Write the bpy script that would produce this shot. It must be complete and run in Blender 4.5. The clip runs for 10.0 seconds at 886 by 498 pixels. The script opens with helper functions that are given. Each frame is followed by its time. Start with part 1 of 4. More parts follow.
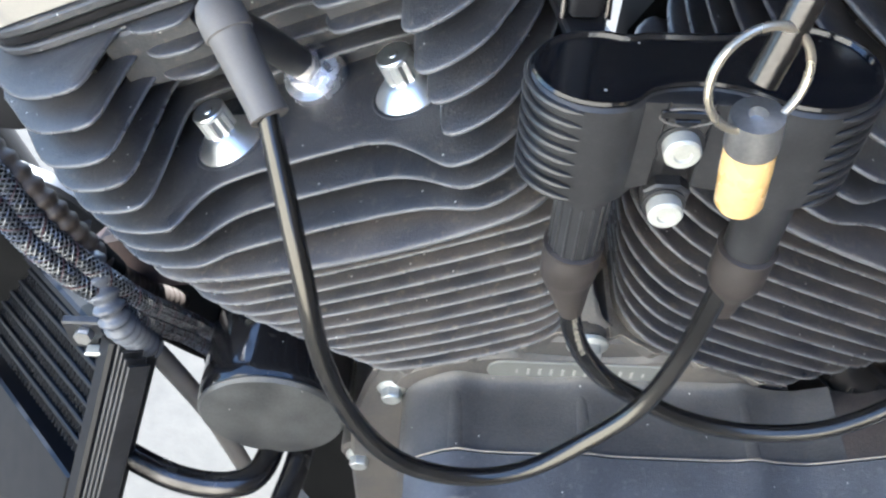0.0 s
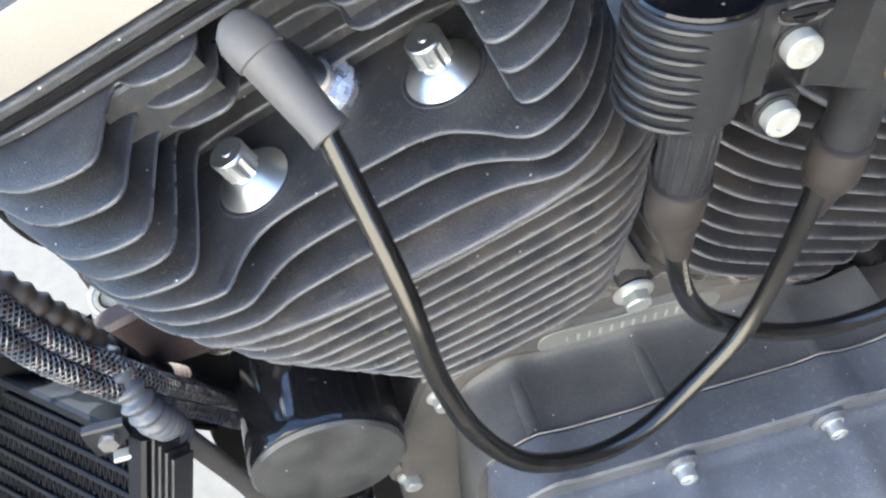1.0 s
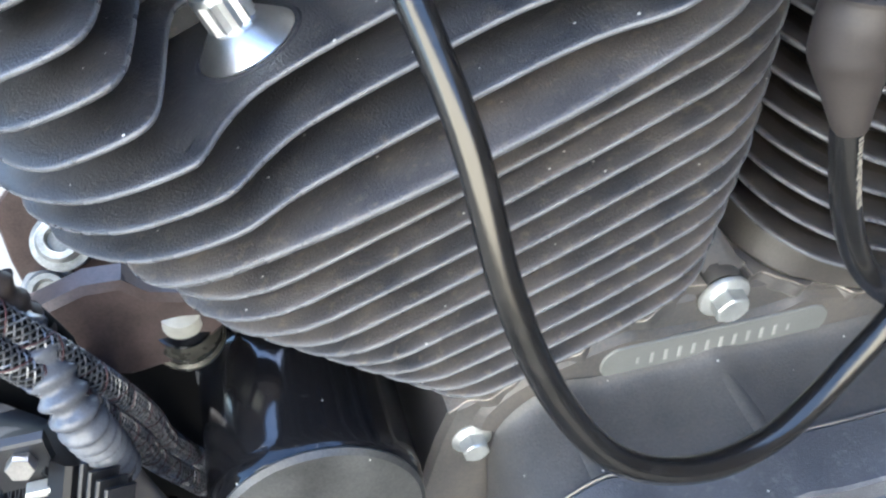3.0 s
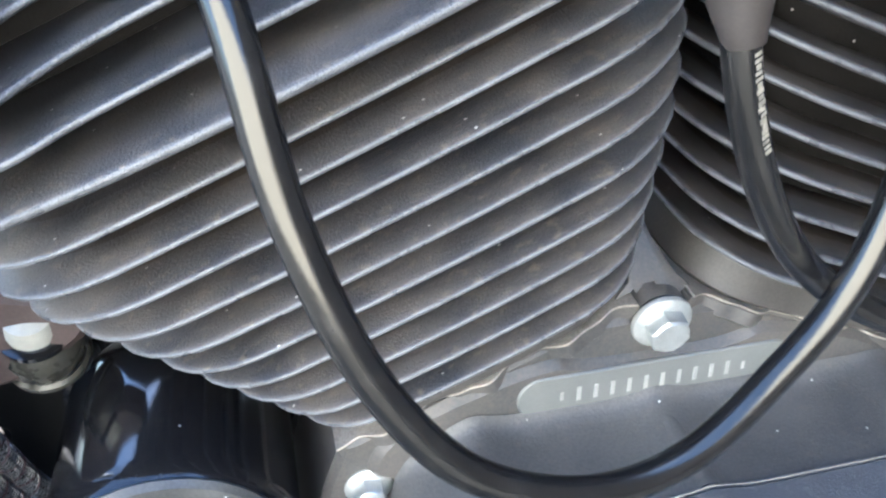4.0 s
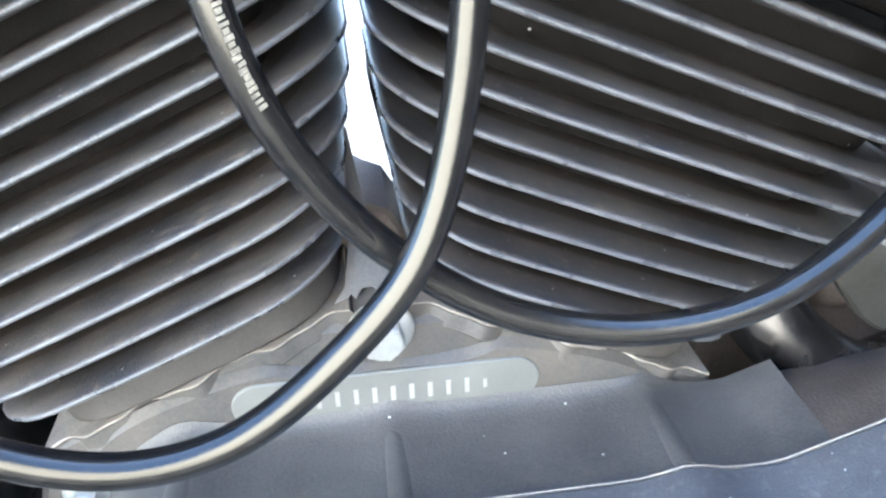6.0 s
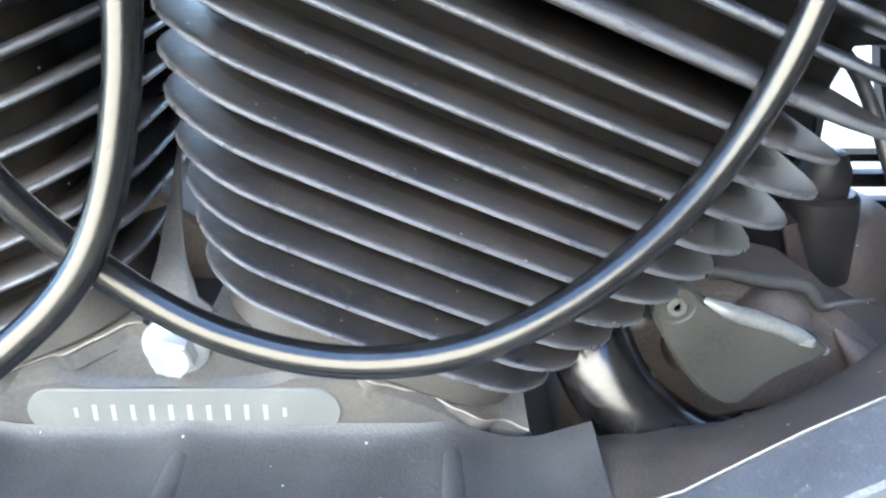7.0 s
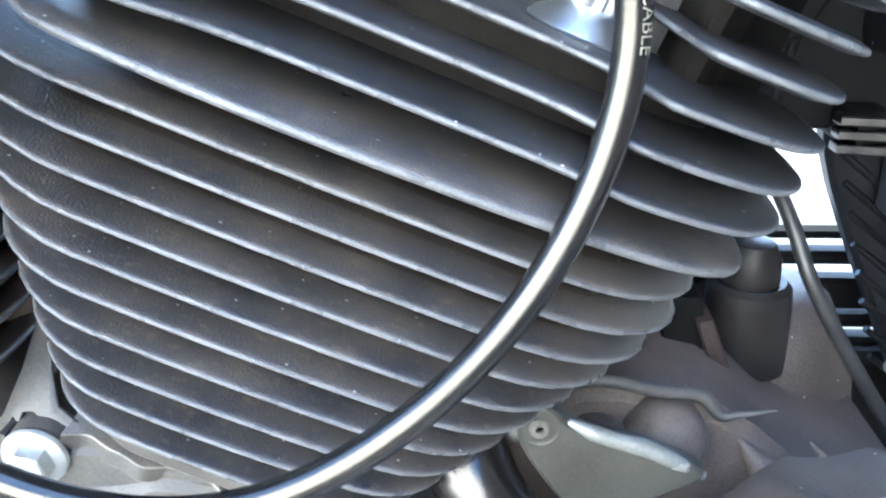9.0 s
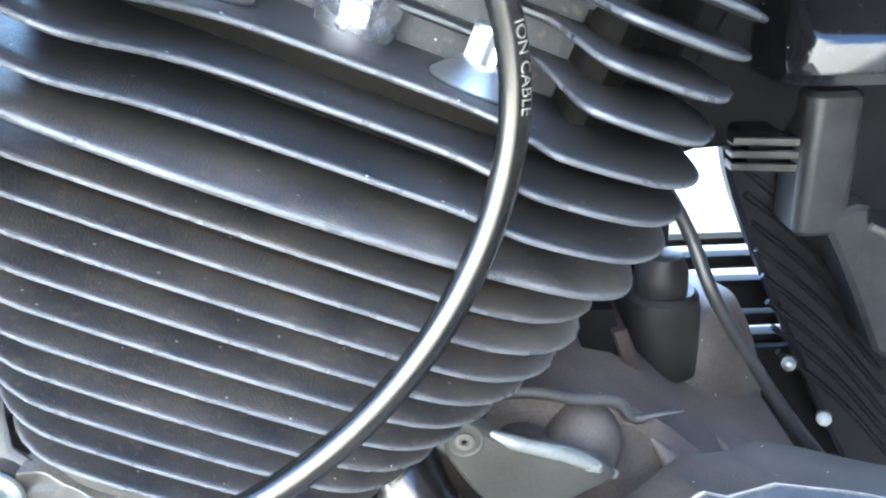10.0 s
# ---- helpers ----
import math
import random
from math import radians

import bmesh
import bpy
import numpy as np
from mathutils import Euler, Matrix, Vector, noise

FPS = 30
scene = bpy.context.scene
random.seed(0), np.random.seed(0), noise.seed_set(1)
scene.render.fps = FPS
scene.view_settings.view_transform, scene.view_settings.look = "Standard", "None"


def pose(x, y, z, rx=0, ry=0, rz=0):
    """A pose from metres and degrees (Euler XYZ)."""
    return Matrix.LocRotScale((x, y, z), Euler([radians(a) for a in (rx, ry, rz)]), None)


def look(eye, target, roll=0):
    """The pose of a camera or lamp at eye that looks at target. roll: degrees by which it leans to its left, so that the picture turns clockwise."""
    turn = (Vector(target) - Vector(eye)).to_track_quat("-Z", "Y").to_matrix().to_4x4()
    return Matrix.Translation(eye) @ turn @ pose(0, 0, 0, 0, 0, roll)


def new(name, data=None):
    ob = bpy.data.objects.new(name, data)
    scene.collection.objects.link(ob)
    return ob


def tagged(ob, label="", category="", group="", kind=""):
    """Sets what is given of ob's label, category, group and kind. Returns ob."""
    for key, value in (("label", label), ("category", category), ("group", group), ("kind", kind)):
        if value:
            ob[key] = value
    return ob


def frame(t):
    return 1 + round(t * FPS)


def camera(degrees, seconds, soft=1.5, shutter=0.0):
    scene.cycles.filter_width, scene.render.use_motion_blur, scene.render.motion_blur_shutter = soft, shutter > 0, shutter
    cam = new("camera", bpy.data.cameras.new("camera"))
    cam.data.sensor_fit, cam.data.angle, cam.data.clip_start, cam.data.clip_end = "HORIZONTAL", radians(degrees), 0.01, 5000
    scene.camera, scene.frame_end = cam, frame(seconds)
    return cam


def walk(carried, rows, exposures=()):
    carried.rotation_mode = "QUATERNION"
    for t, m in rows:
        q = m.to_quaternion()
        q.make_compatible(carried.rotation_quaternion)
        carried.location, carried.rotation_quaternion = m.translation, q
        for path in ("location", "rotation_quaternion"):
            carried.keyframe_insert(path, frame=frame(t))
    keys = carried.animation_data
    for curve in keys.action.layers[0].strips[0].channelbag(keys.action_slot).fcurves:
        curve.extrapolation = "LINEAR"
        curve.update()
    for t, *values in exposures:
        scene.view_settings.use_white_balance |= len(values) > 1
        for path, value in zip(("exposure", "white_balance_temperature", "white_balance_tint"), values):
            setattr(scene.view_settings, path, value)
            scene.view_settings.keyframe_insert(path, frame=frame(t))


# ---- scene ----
cam = camera(53.84, 10.0, 2.3)
PATH = [
    (0.0, (-0.0822, -0.2852, 0.4510), (-0.0854, -0.0601, 0.1830), 1.59),
    (0.5, (-0.1268, -0.2730, 0.4370), (-0.1035, -0.0498, 0.1684), -1.99),
    (1.0, (-0.1655, -0.2596, 0.4306), (-0.1184, -0.0417, 0.1607), -4.51),
    (1.5, (-0.2068, -0.2374, 0.4623), (-0.1423, -0.0252, 0.1916), -5.87),
    (2.0, (-0.2293, -0.2271, 0.4568), (-0.1545, -0.0133, 0.1900), -5.26),
    (2.2, (-0.2296, -0.2273, 0.4251), (-0.1537, -0.0078, 0.1633), -4.56),
    (3.3, (-0.1725, -0.2454, 0.2620), (-0.1097, 0.0287, 0.0536), -0.92),
    (3.5, (-0.1652, -0.2421, 0.2492), (-0.1011, 0.0363, 0.0470), -0.43),
    (4.0, (-0.1355, -0.2391, 0.2281), (-0.0740, 0.0506, 0.0416), -1.58),
    (4.5, (-0.1124, -0.2469, 0.2146), (-0.0543, 0.0480, 0.0353), -2.82),
    (5.0, (-0.0930, -0.2540, 0.2092), (-0.0401, 0.0437, 0.0330), -3.15),
    (5.5, (-0.0525, -0.2563, 0.2062), (-0.0087, 0.0469, 0.0369), -3.14),
    (6.0, (-0.0078, -0.2642, 0.1975), (0.0279, 0.0437, 0.0350), -2.48),
    (6.2, (0.0130, -0.2718, 0.1942), (0.0412, 0.0399, 0.0379), -1.78),
    (7.3, (0.1156, -0.2647, 0.1856), (0.1069, 0.0559, 0.0454), -0.12),
    (7.5, (0.1305, -0.2620, 0.1943), (0.1120, 0.0590, 0.0561), -0.53),
    (8.0, (0.1507, -0.2685, 0.2063), (0.1291, 0.0518, 0.0668), 0.02),
    (8.5, (0.1618, -0.2575, 0.2156), (0.1401, 0.0642, 0.0794), -0.01),
    (9.0, (0.1591, -0.2486, 0.2141), (0.1420, 0.0736, 0.0784), -0.64),
    (9.5, (0.1593, -0.2485, 0.2296), (0.1515, 0.0735, 0.0926), -1.27),
    (10.0, (0.1698, -0.2703, 0.2332), (0.1730, 0.0531, 0.0993), -1.94),
]
walk(cam, [(t, look(eye, target, roll)) for t, eye, target, roll in PATH], [(0.0, 3.20, 5250, 7), (2.2, 3.18, 5600, 7), (3.3, 3.44, 5100, 7), (5.5, 3.92, 5000, 6), (8.0, 4.18, 4950, 5), (10.0, 4.42, 4850, 4)])

# ---- light ----
world = bpy.data.worlds.new("sky")
scene.world = world
world.use_nodes = True
wn = world.node_tree
sky = wn.nodes.new("ShaderNodeTexSky")
sky.sky_type, sky.sun_disc = 'NISHITA', False
sky.sun_elevation, sky.sun_rotation = radians(54), radians(27)
sky.air_density, sky.dust_density = 1.0, 2.0
wn.links.new(sky.outputs[0], wn.nodes["Background"].inputs[0])
wn.nodes["Background"].inputs[1].default_value = 0.11
sun = new("sun", bpy.data.lights.new("sun", 'SUN'))
sun.data.energy, sun.data.angle, sun.data.color = 5.0, radians(0.6), (1.0, 0.92, 0.80)
sun.matrix_world = look((0.265, 0.52, 0.809), (0, 0, 0))

# ---- materials ----


def nodes_of(name):
    m = bpy.data.materials.new(name)
    m.use_nodes = True
    return m, m.node_tree.nodes, m.node_tree.links, m.node_tree.nodes["Principled BSDF"]


def surface(name, base, rough, metal=0.0, coarse=40.0, fine=900.0, vary=0.35, bump=0.15, depth=0.0006,
            spec=0.5, coat=0.0, rough_vary=0.12, dust=0.0, dust_colour=(0.35, 0.32, 0.28), specks=0.0, warm=0.0):
    """A surface with stains at a large scale, grain at a small one, and relief."""
    m, n, l, b = nodes_of(name)
    pos = n.new("ShaderNodeTexCoord")
    big, small = n.new("ShaderNodeTexNoise"), n.new("ShaderNodeTexNoise")
    for tex, scale, detail in ((big, coarse, 4.0), (small, fine, 3.0)):
        tex.inputs["Scale"].default_value, tex.inputs["Detail"].default_value = scale, detail
        l.new(pos.outputs["Object"], tex.inputs["Vector"])
    ramp = n.new("ShaderNodeValToRGB")
    ramp.color_ramp.elements[0].position, ramp.color_ramp.elements[1].position = 0.3, 0.7
    ramp.color_ramp.elements[0].color = (*[c * (1 - vary) * w for c, w in zip(base, (1 - warm * 0.5, 1, 1 + warm))], 1)
    ramp.color_ramp.elements[1].color = (*[min(1, c * (1 + vary) * w) for c, w in zip(base, (1 + warm, 1, 1 - warm))], 1)
    mix = n.new("ShaderNodeMath")
    mix.operation = 'MULTIPLY_ADD'
    mix.inputs[1].default_value = 0.35
    half = n.new("ShaderNodeMath")
    half.operation = 'MULTIPLY'
    half.inputs[1].default_value = 0.65
    l.new(big.outputs[0], half.inputs[0])
    l.new(small.outputs[0], mix.inputs[0])
    l.new(half.outputs[0], mix.inputs[2])
    l.new(mix.outputs[0], ramp.inputs[0])
    colour = ramp.outputs[0]
    if dust:
        speck = n.new("ShaderNodeTexNoise")
        speck.inputs["Scale"].default_value, speck.inputs["Detail"].default_value = 260.0, 6.0
        l.new(pos.outputs["Object"], speck.inputs["Vector"])
        cut = n.new("ShaderNodeMapRange")
        cut.inputs[1].default_value, cut.inputs[2].default_value = 0.56, 0.8
        cut.inputs[3].default_value, cut.inputs[4].default_value = 0.0, dust
        l.new(speck.outputs[0], cut.inputs[0])
        over = n.new("ShaderNodeMix")
        over.data_type = 'RGBA'
        l.new(cut.outputs[0], over.inputs[0])
        l.new(colour, over.inputs[6])
        over.inputs[7].default_value = (*dust_colour, 1)
        colour = over.outputs[2]
    if specks:
        cell = n.new("ShaderNodeTexVoronoi")
        cell.inputs["Scale"].default_value = 150.0
        l.new(pos.outputs["Object"], cell.inputs["Vector"])
        near, rare, both = n.new("ShaderNodeMath"), n.new("ShaderNodeMath"), n.new("ShaderNodeMath")
        near.operation, rare.operation, both.operation = 'LESS_THAN', 'GREATER_THAN', 'MULTIPLY'
        near.inputs[1].default_value, rare.inputs[1].default_value = 0.075, 1.0 - specks * 0.7
        sep = n.new("ShaderNodeSeparateColor")
        l.new(cell.outputs["Color"], sep.inputs[0])
        l.new(cell.outputs["Distance"], near.inputs[0])
        l.new(sep.outputs[0], rare.inputs[0])
        l.new(near.outputs[0], both.inputs[0])
        l.new(rare.outputs[0], both.inputs[1])
        dots = n.new("ShaderNodeMix")
        dots.data_type = 'RGBA'
        l.new(both.outputs[0], dots.inputs[0])
        l.new(colour, dots.inputs[6])
        dots.inputs[7].default_value = (0.62, 0.60, 0.56, 1)
        colour = dots.outputs[2]
    l.new(colour, b.inputs["Base Color"])
    r = n.new("ShaderNodeMapRange")
    r.inputs[3].default_value, r.inputs[4].default_value = max(0.02, rough - rough_vary), min(1, rough + rough_vary)
    l.new(big.outputs[0], r.inputs[0])
    l.new(r.outputs[0], b.inputs["Roughness"])
    if bump:
        bp = n.new("ShaderNodeBump")
        bp.inputs["Strength"].default_value, bp.inputs["Distance"].default_value = bump, depth
        l.new(small.outputs[0], bp.inputs["Height"])
        l.new(bp.outputs[0], b.inputs["Normal"])
    b.inputs["Metallic"].default_value = metal
    b.inputs["Specular IOR Level"].default_value = spec
    b.inputs["Coat Weight"].default_value = coat
    b.inputs["Coat Roughness"].default_value = 0.08
    return m


FIN = surface("black_powder_coat", (0.070, 0.075, 0.084), 0.32, coarse=45, fine=1400, bump=0.75, depth=0.0005, vary=0.6, rough_vary=0.10, spec=0.65, dust=0.85, dust_colour=(0.20, 0.165, 0.125), specks=0.5, warm=0.21)
# near-black that puts the shade between the fins into the colour
GAP_SHADE = surface("gap_shade_black", (0.011, 0.0095, 0.008), 0.75, spec=0.2, coarse=60, fine=900, bump=0.3, depth=0.0005, vary=0.6, specks=0.2)
# fin root faces: darker and browner than FIN, with brown dust patches
DARK_ROOT = surface("dark_dusty_fin_root", (0.050, 0.048, 0.047), 0.40, coarse=45, fine=1400, bump=0.75, depth=0.0005, vary=0.6, rough_vary=0.08, spec=0.55, dust=0.85, dust_colour=(0.14, 0.11, 0.08), specks=0.4, warm=0.25)
# fin rims paler than the coat: wear, plus sky glint put into the colour
RIM = surface("worn_glint_fin_edge", (0.100, 0.102, 0.108), 0.29, coarse=70, fine=1400, bump=0.75, depth=0.0005, vary=0.5, spec=0.65)
HEAD = surface("black_cast_head", (0.039, 0.042, 0.048), 0.32, coarse=45, fine=1400, bump=0.8, depth=0.00055, vary=0.55, rough_vary=0.10, spec=0.65, dust=0.6, dust_colour=(0.17, 0.14, 0.11), specks=0.5, warm=0.10)
CASE = surface("grey_cast_case", (0.076, 0.076, 0.075), 0.40, coarse=26, fine=900, bump=0.2, depth=0.0005, vary=0.4, dust=0.25, dust_colour=(0.17, 0.13, 0.09), warm=0.12)
SHELF = surface("dusty_dark_casting", (0.069, 0.069, 0.069), 0.46, coarse=24, fine=900, bump=0.35, depth=0.0006, vary=0.45, dust=0.3, dust_colour=(0.14, 0.11, 0.085), specks=0.35, warm=0.05)
BLACKPL = surface("deep_black_plastic", (0.007, 0.007, 0.008), 0.36, spec=0.25, coarse=60, fine=1400, bump=0.12, depth=0.0003)
BROWN = surface("dusty_grey_casting", (0.125, 0.103, 0.088), 0.60, coarse=25, fine=700, bump=0.3, depth=0.0008, vary=0.5)
WRINKLE = surface("black_wrinkle_paint", (0.087, 0.090, 0.100), 0.33, coarse=30, fine=1100, bump=0.5, depth=0.0007, dust=0.3, dust_colour=(0.3, 0.29, 0.27), specks=0.3)
GLOSS = surface("gloss_black", (0.008, 0.008, 0.009), 0.10, coarse=14, bump=0.03, rough_vary=0.05, dust=0.06, dust_colour=(0.25, 0.23, 0.2), specks=0.25)
PLASTIC = surface("black_plastic", (0.024, 0.024, 0.025), 0.33, coarse=60, fine=1400, bump=0.1, depth=0.0003, vary=0.5, dust=0.2, dust_colour=(0.10, 0.09, 0.08))
CABLE = surface("shiny_black_cable", (0.008, 0.008, 0.0085), 0.21, coarse=120, fine=1500, bump=0.08, depth=0.0003, rough_vary=0.05, spec=0.85, dust=0.06)
# warm tint on reflections stands in for warm surroundings
CABLE.node_tree.nodes["Principled BSDF"].inputs["Specular Tint"].default_value = (1.0, 0.94, 0.82, 1)
RUBBER = surface("brown_black_rubber", (0.036, 0.030, 0.026), 0.50, coarse=90, fine=1200, bump=0.15, depth=0.0003)
BOOT = surface("grey_rubber_boot", (0.124, 0.117, 0.111), 0.55, coarse=60, fine=1500, bump=0.1, depth=0.0003, vary=0.15)
CASE2 = surface("grey_green_casting", (0.038, 0.037, 0.032), 0.46, coarse=40, fine=900, bump=0.2, depth=0.0005, vary=0.4)
CHROME = surface("chrome", (0.86, 0.87, 0.86), 0.36, metal=1.0, coarse=200, bump=0.08, vary=0.08, rough_vary=0.06)
ZINC = surface("zinc_plate", (0.62, 0.64, 0.62), 0.36, metal=0.75, coarse=160, fine=1800, bump=0.25, depth=0.0003, vary=0.2)
CREAM = surface("pale_zinc", (0.50, 0.50, 0.45), 0.36, metal=0.35, coarse=160, fine=1500, bump=0.15, depth=0.0003, vary=0.15)
PAD = surface("machined_pad", (0.18, 0.184, 0.176), 0.42, metal=0.3, coarse=50, fine=1500, bump=0.15, depth=0.0002, vary=0.12)
MARK = surface("punched_marks", (0.30, 0.30, 0.28), 0.5, vary=0.2, bump=0)
WEATHERED = surface("weathered_zinc", (0.26, 0.27, 0.27), 0.45, metal=0.5, coarse=120, vary=0.35, bump=0.2, depth=0.0003)
PRINT = surface("cream_print", (0.22, 0.20, 0.16), 0.6, vary=0.7, coarse=500, bump=0)
GASKET = surface("gasket_metal", (0.36, 0.33, 0.29), 0.40, metal=0.5, vary=0.5, bump=0.1)
SILVER = surface("satin_silver_cover", (0.46, 0.44, 0.40), 0.38, metal=0.85, coarse=8, fine=700, bump=0.04, depth=0.0002, vary=0.08, rough_vary=0.06)
STEEL = surface("dull_steel", (0.42, 0.41, 0.39), 0.3, metal=0.9, coarse=40, vary=0.25)
PAINT = surface("matt_grey_lid_paint", (0.115, 0.112, 0.108), 0.72, spec=0.3, coarse=20, fine=1200, bump=0.25, depth=0.0004, vary=0.15, specks=0.2)
ELBOW = surface("oily_dark_steel", (0.075, 0.071, 0.068), 0.24, metal=0.9, coarse=60, vary=0.5, bump=0.1)
FILTEREND = surface("satin_black_can_end", (0.060, 0.060, 0.058), 0.36, coarse=40, fine=900, bump=0.1, depth=0.0003, vary=0.6, specks=0.2)
NUT = surface("olive_grey_nut", (0.062, 0.060, 0.050), 0.28, metal=0.4, coarse=60, vary=0.5, bump=0.1)
DULL = surface("dull_grey_nut", (0.085, 0.08, 0.07), 0.6, coarse=80, vary=0.5, bump=0.2)
PINK = surface("pinkish_pipe_metal", (0.058, 0.042, 0.039), 0.50, metal=0.2, coarse=60, vary=0.5)
RIBBED = surface("shiny_grey_bellows", (0.11, 0.115, 0.13), 0.22, coarse=60, vary=0.3, bump=0.05)
# near-black for hose cores, tape and the fillers that stand in for shade
VOID = surface("flat_black", (0.005, 0.005, 0.005), 0.65, coarse=30, bump=0.1, vary=0.5, spec=0.12)
SKIRT = surface("dusty_barrel_skirt", (0.060, 0.055, 0.050), 0.52, coarse=24, fine=900, bump=0.2, depth=0.0005, vary=0.4)
SOOT = surface("dark_brown_fitting", (0.017, 0.015, 0.0145), 0.5, spec=0.3, coarse=40, bump=0.2, vary=0.5)
# pale glossy grey that puts the bracket arm's highlight into the colour
RIDGE = surface("highlight_casting", (0.20, 0.205, 0.20), 0.24, metal=0.3, coarse=80, vary=0.3)
HUMP = surface("dusty_brown_hump", (0.078, 0.063, 0.053), 0.62, coarse=28, fine=900, bump=0.5, depth=0.0008, vary=0.5, dust=0.4, dust_colour=(0.11, 0.085, 0.065), specks=0.3)
AMBER = surface("amber_fob", (0.75, 0.48, 0.18), 0.25, vary=0.3, bump=0.05, coat=0.4)
BRASS = surface("pale_brass_ring", (0.46, 0.41, 0.32), 0.3, metal=0.8, vary=0.15)
BRAID = surface("braided_sleeve", (0.135, 0.138, 0.145), 0.30, metal=0.5, coarse=700, fine=1500, vary=0.6, bump=0.1, depth=0.0003)
REDTHREAD = surface("dull_red_thread", (0.055, 0.022, 0.026), 0.6, vary=0.3)
DARK = surface("dark_frame_paint", (0.010, 0.010, 0.011), 0.30, coarse=20, vary=0.4)
GROUND = surface("sunlit_concrete", (0.040, 0.0365, 0.031), 0.9, coarse=3.0, fine=60, bump=0.3, depth=0.003, vary=0.25)
HEAT = surface("heat_tinted_plug", (0.60, 0.60, 0.63), 0.26, metal=0.85, coarse=160, vary=0.4)
WHITE = surface("white_ceramic", (0.72, 0.66, 0.58), 0.25, vary=0.1)
LOOM = surface("brown_loom", (0.046, 0.035, 0.028), 0.60, coarse=60, vary=0.5)

# ---- shaping ----
V2 = radians(22.5)
SIN, COS = math.sin(V2), math.cos(V2)


def thing(name, at, label, category, group="", kind=""):
    ob = new(name)
    ob.location = at
    ob.empty_display_size = 0.01
    bpy.context.view_layer.update()
    return tagged(ob, label, category, group, kind)


def part(name, bm, material, parent=None, label="", smooth=True, angle=35):
    """One bmesh, in world metres, as one mesh object under its thing."""
    bmesh.ops.recalc_face_normals(bm, faces=bm.faces)
    if smooth:
        for face in bm.faces:
            face.smooth = True
        for e in bm.edges:
            if len(e.link_faces) == 2 and e.calc_face_angle(0) > radians(angle):
                e.smooth = False
    me = bpy.data.meshes.new(name)
    bm.to_mesh(me)
    bm.free()
    for mt in (material if isinstance(material, (list, tuple)) else (material,)):
        me.materials.append(mt)
    ob = new(name, me)
    if parent is not None:
        ob.parent = parent
        inv = Matrix.Translation(-parent.location) if parent.type == 'EMPTY' else Matrix.Identity(4)
        ob.matrix_parent_inverse = inv
    return tagged(ob, label)


def chaikin(pts, rounds=2, closed=True):
    for _ in range(rounds):
        out = []
        n = len(pts)
        for i in range(n if closed else n - 1):
            a, b = pts[i], pts[(i + 1) % n]
            out.append(tuple(a[j] * 0.75 + b[j] * 0.25 for j in range(len(a))))
            out.append(tuple(a[j] * 0.25 + b[j] * 0.75 for j in range(len(a))))
        pts = out if closed else [pts[0], *out, pts[-1]]
    return pts


def area2(pts):
    return sum(a[0] * b[1] - b[0] * a[1] for a, b in zip(pts, pts[1:] + pts[:1]))


def inset(pts, d):
    """A closed outline moved inwards by d."""
    if area2(pts) < 0:
        pts = pts[::-1]
    out = []
    n = len(pts)
    for i in range(n):
        (ax, ay), (bx, by), (cx, cy) = pts[i - 1], pts[i], pts[(i + 1) % n]
        tx, ty = cx - ax, cy - ay
        q = math.hypot(tx, ty) or 1.0
        out.append((bx - ty / q * d, by + tx / q * d))
    return out


def rounded(u0, u1, v0, v1, r, bow=0.0, steps=7):
    pts = []
    for cx, cy, a0 in ((u1 - r, v0 + r, -90), (u1 - r, v1 - r, 0), (u0 + r, v1 - r, 90), (u0 + r, v0 + r, 180)):
        for i in range(steps + 1):
            a = radians(a0 + 90 * i / steps)
            pts.append((cx + r * math.cos(a), cy + r * math.sin(a)))
    mid, half = (u0 + u1) / 2, (u1 - u0) / 2
    rows = []
    for i, (u, v) in enumerate(pts):
        rows.append((u, v))
        nu, nv = pts[(i + 1) % len(pts)]
        if abs(nu - u) > 0.02:
            rows += [(u + (nu - u) * k / 6, v + (nv - v) * k / 6) for k in range(1, 6)]
    return [(u, v - bow * max(0.0, 1 - ((u - mid) / half) ** 2) * (1 if v < (v0 + v1) / 2 else -1)) for u, v in rows]


def cyl_point(side, u, v, s):
    """u outwards from the middle of the V, v away from the viewer, s along the cylinder."""
    g = -1 if side == 'L' else 1
    return Vector((g * (u * COS + s * SIN), v, s * COS - u * SIN))


def flat(x, y, z):
    return Vector((x, y, z))


def rings(bm, loops, close_ends=True, material=0, rim=()):
    rows = [[bm.verts.new(p) for p in loop] for loop in loops]
    n = len(rows[0])
    for k, (a, b) in enumerate(zip(rows, rows[1:])):
        for i in range(n):
            f = bm.faces.new((a[i], a[(i + 1) % n], b[(i + 1) % n], b[i]))
            f.material_index = 1 if k in rim else material
    if close_ends:
        bm.faces.new(rows[0][::-1])
        bm.faces.new(rows[-1])
    return rows


def plate(outline, s, thick, to, root=0.010, grow=0.0010, worn=True):
    """A cast fin: a rounded rim, faces that thicken towards the root."""
    o = outline if area2(outline) > 0 else outline[::-1]
    h = thick / 2
    prof = [(root, h + grow), (0.0030, h * 1.12), (0.0013, h * 0.92), (0.0004, h * 0.62), (0.0, h * 0.22)]
    full = [(inset(o, d), -z) for d, z in prof] + [(inset(o, d), z) for d, z in prof[::-1]]
    bm = bmesh.new()
    rings(bm, [[to(u, v, s + z) for u, v in ring] for ring, z in full], rim=(3, 4, 5) if worn else ())
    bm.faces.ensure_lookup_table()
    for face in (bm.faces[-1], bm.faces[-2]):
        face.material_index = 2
    return bm


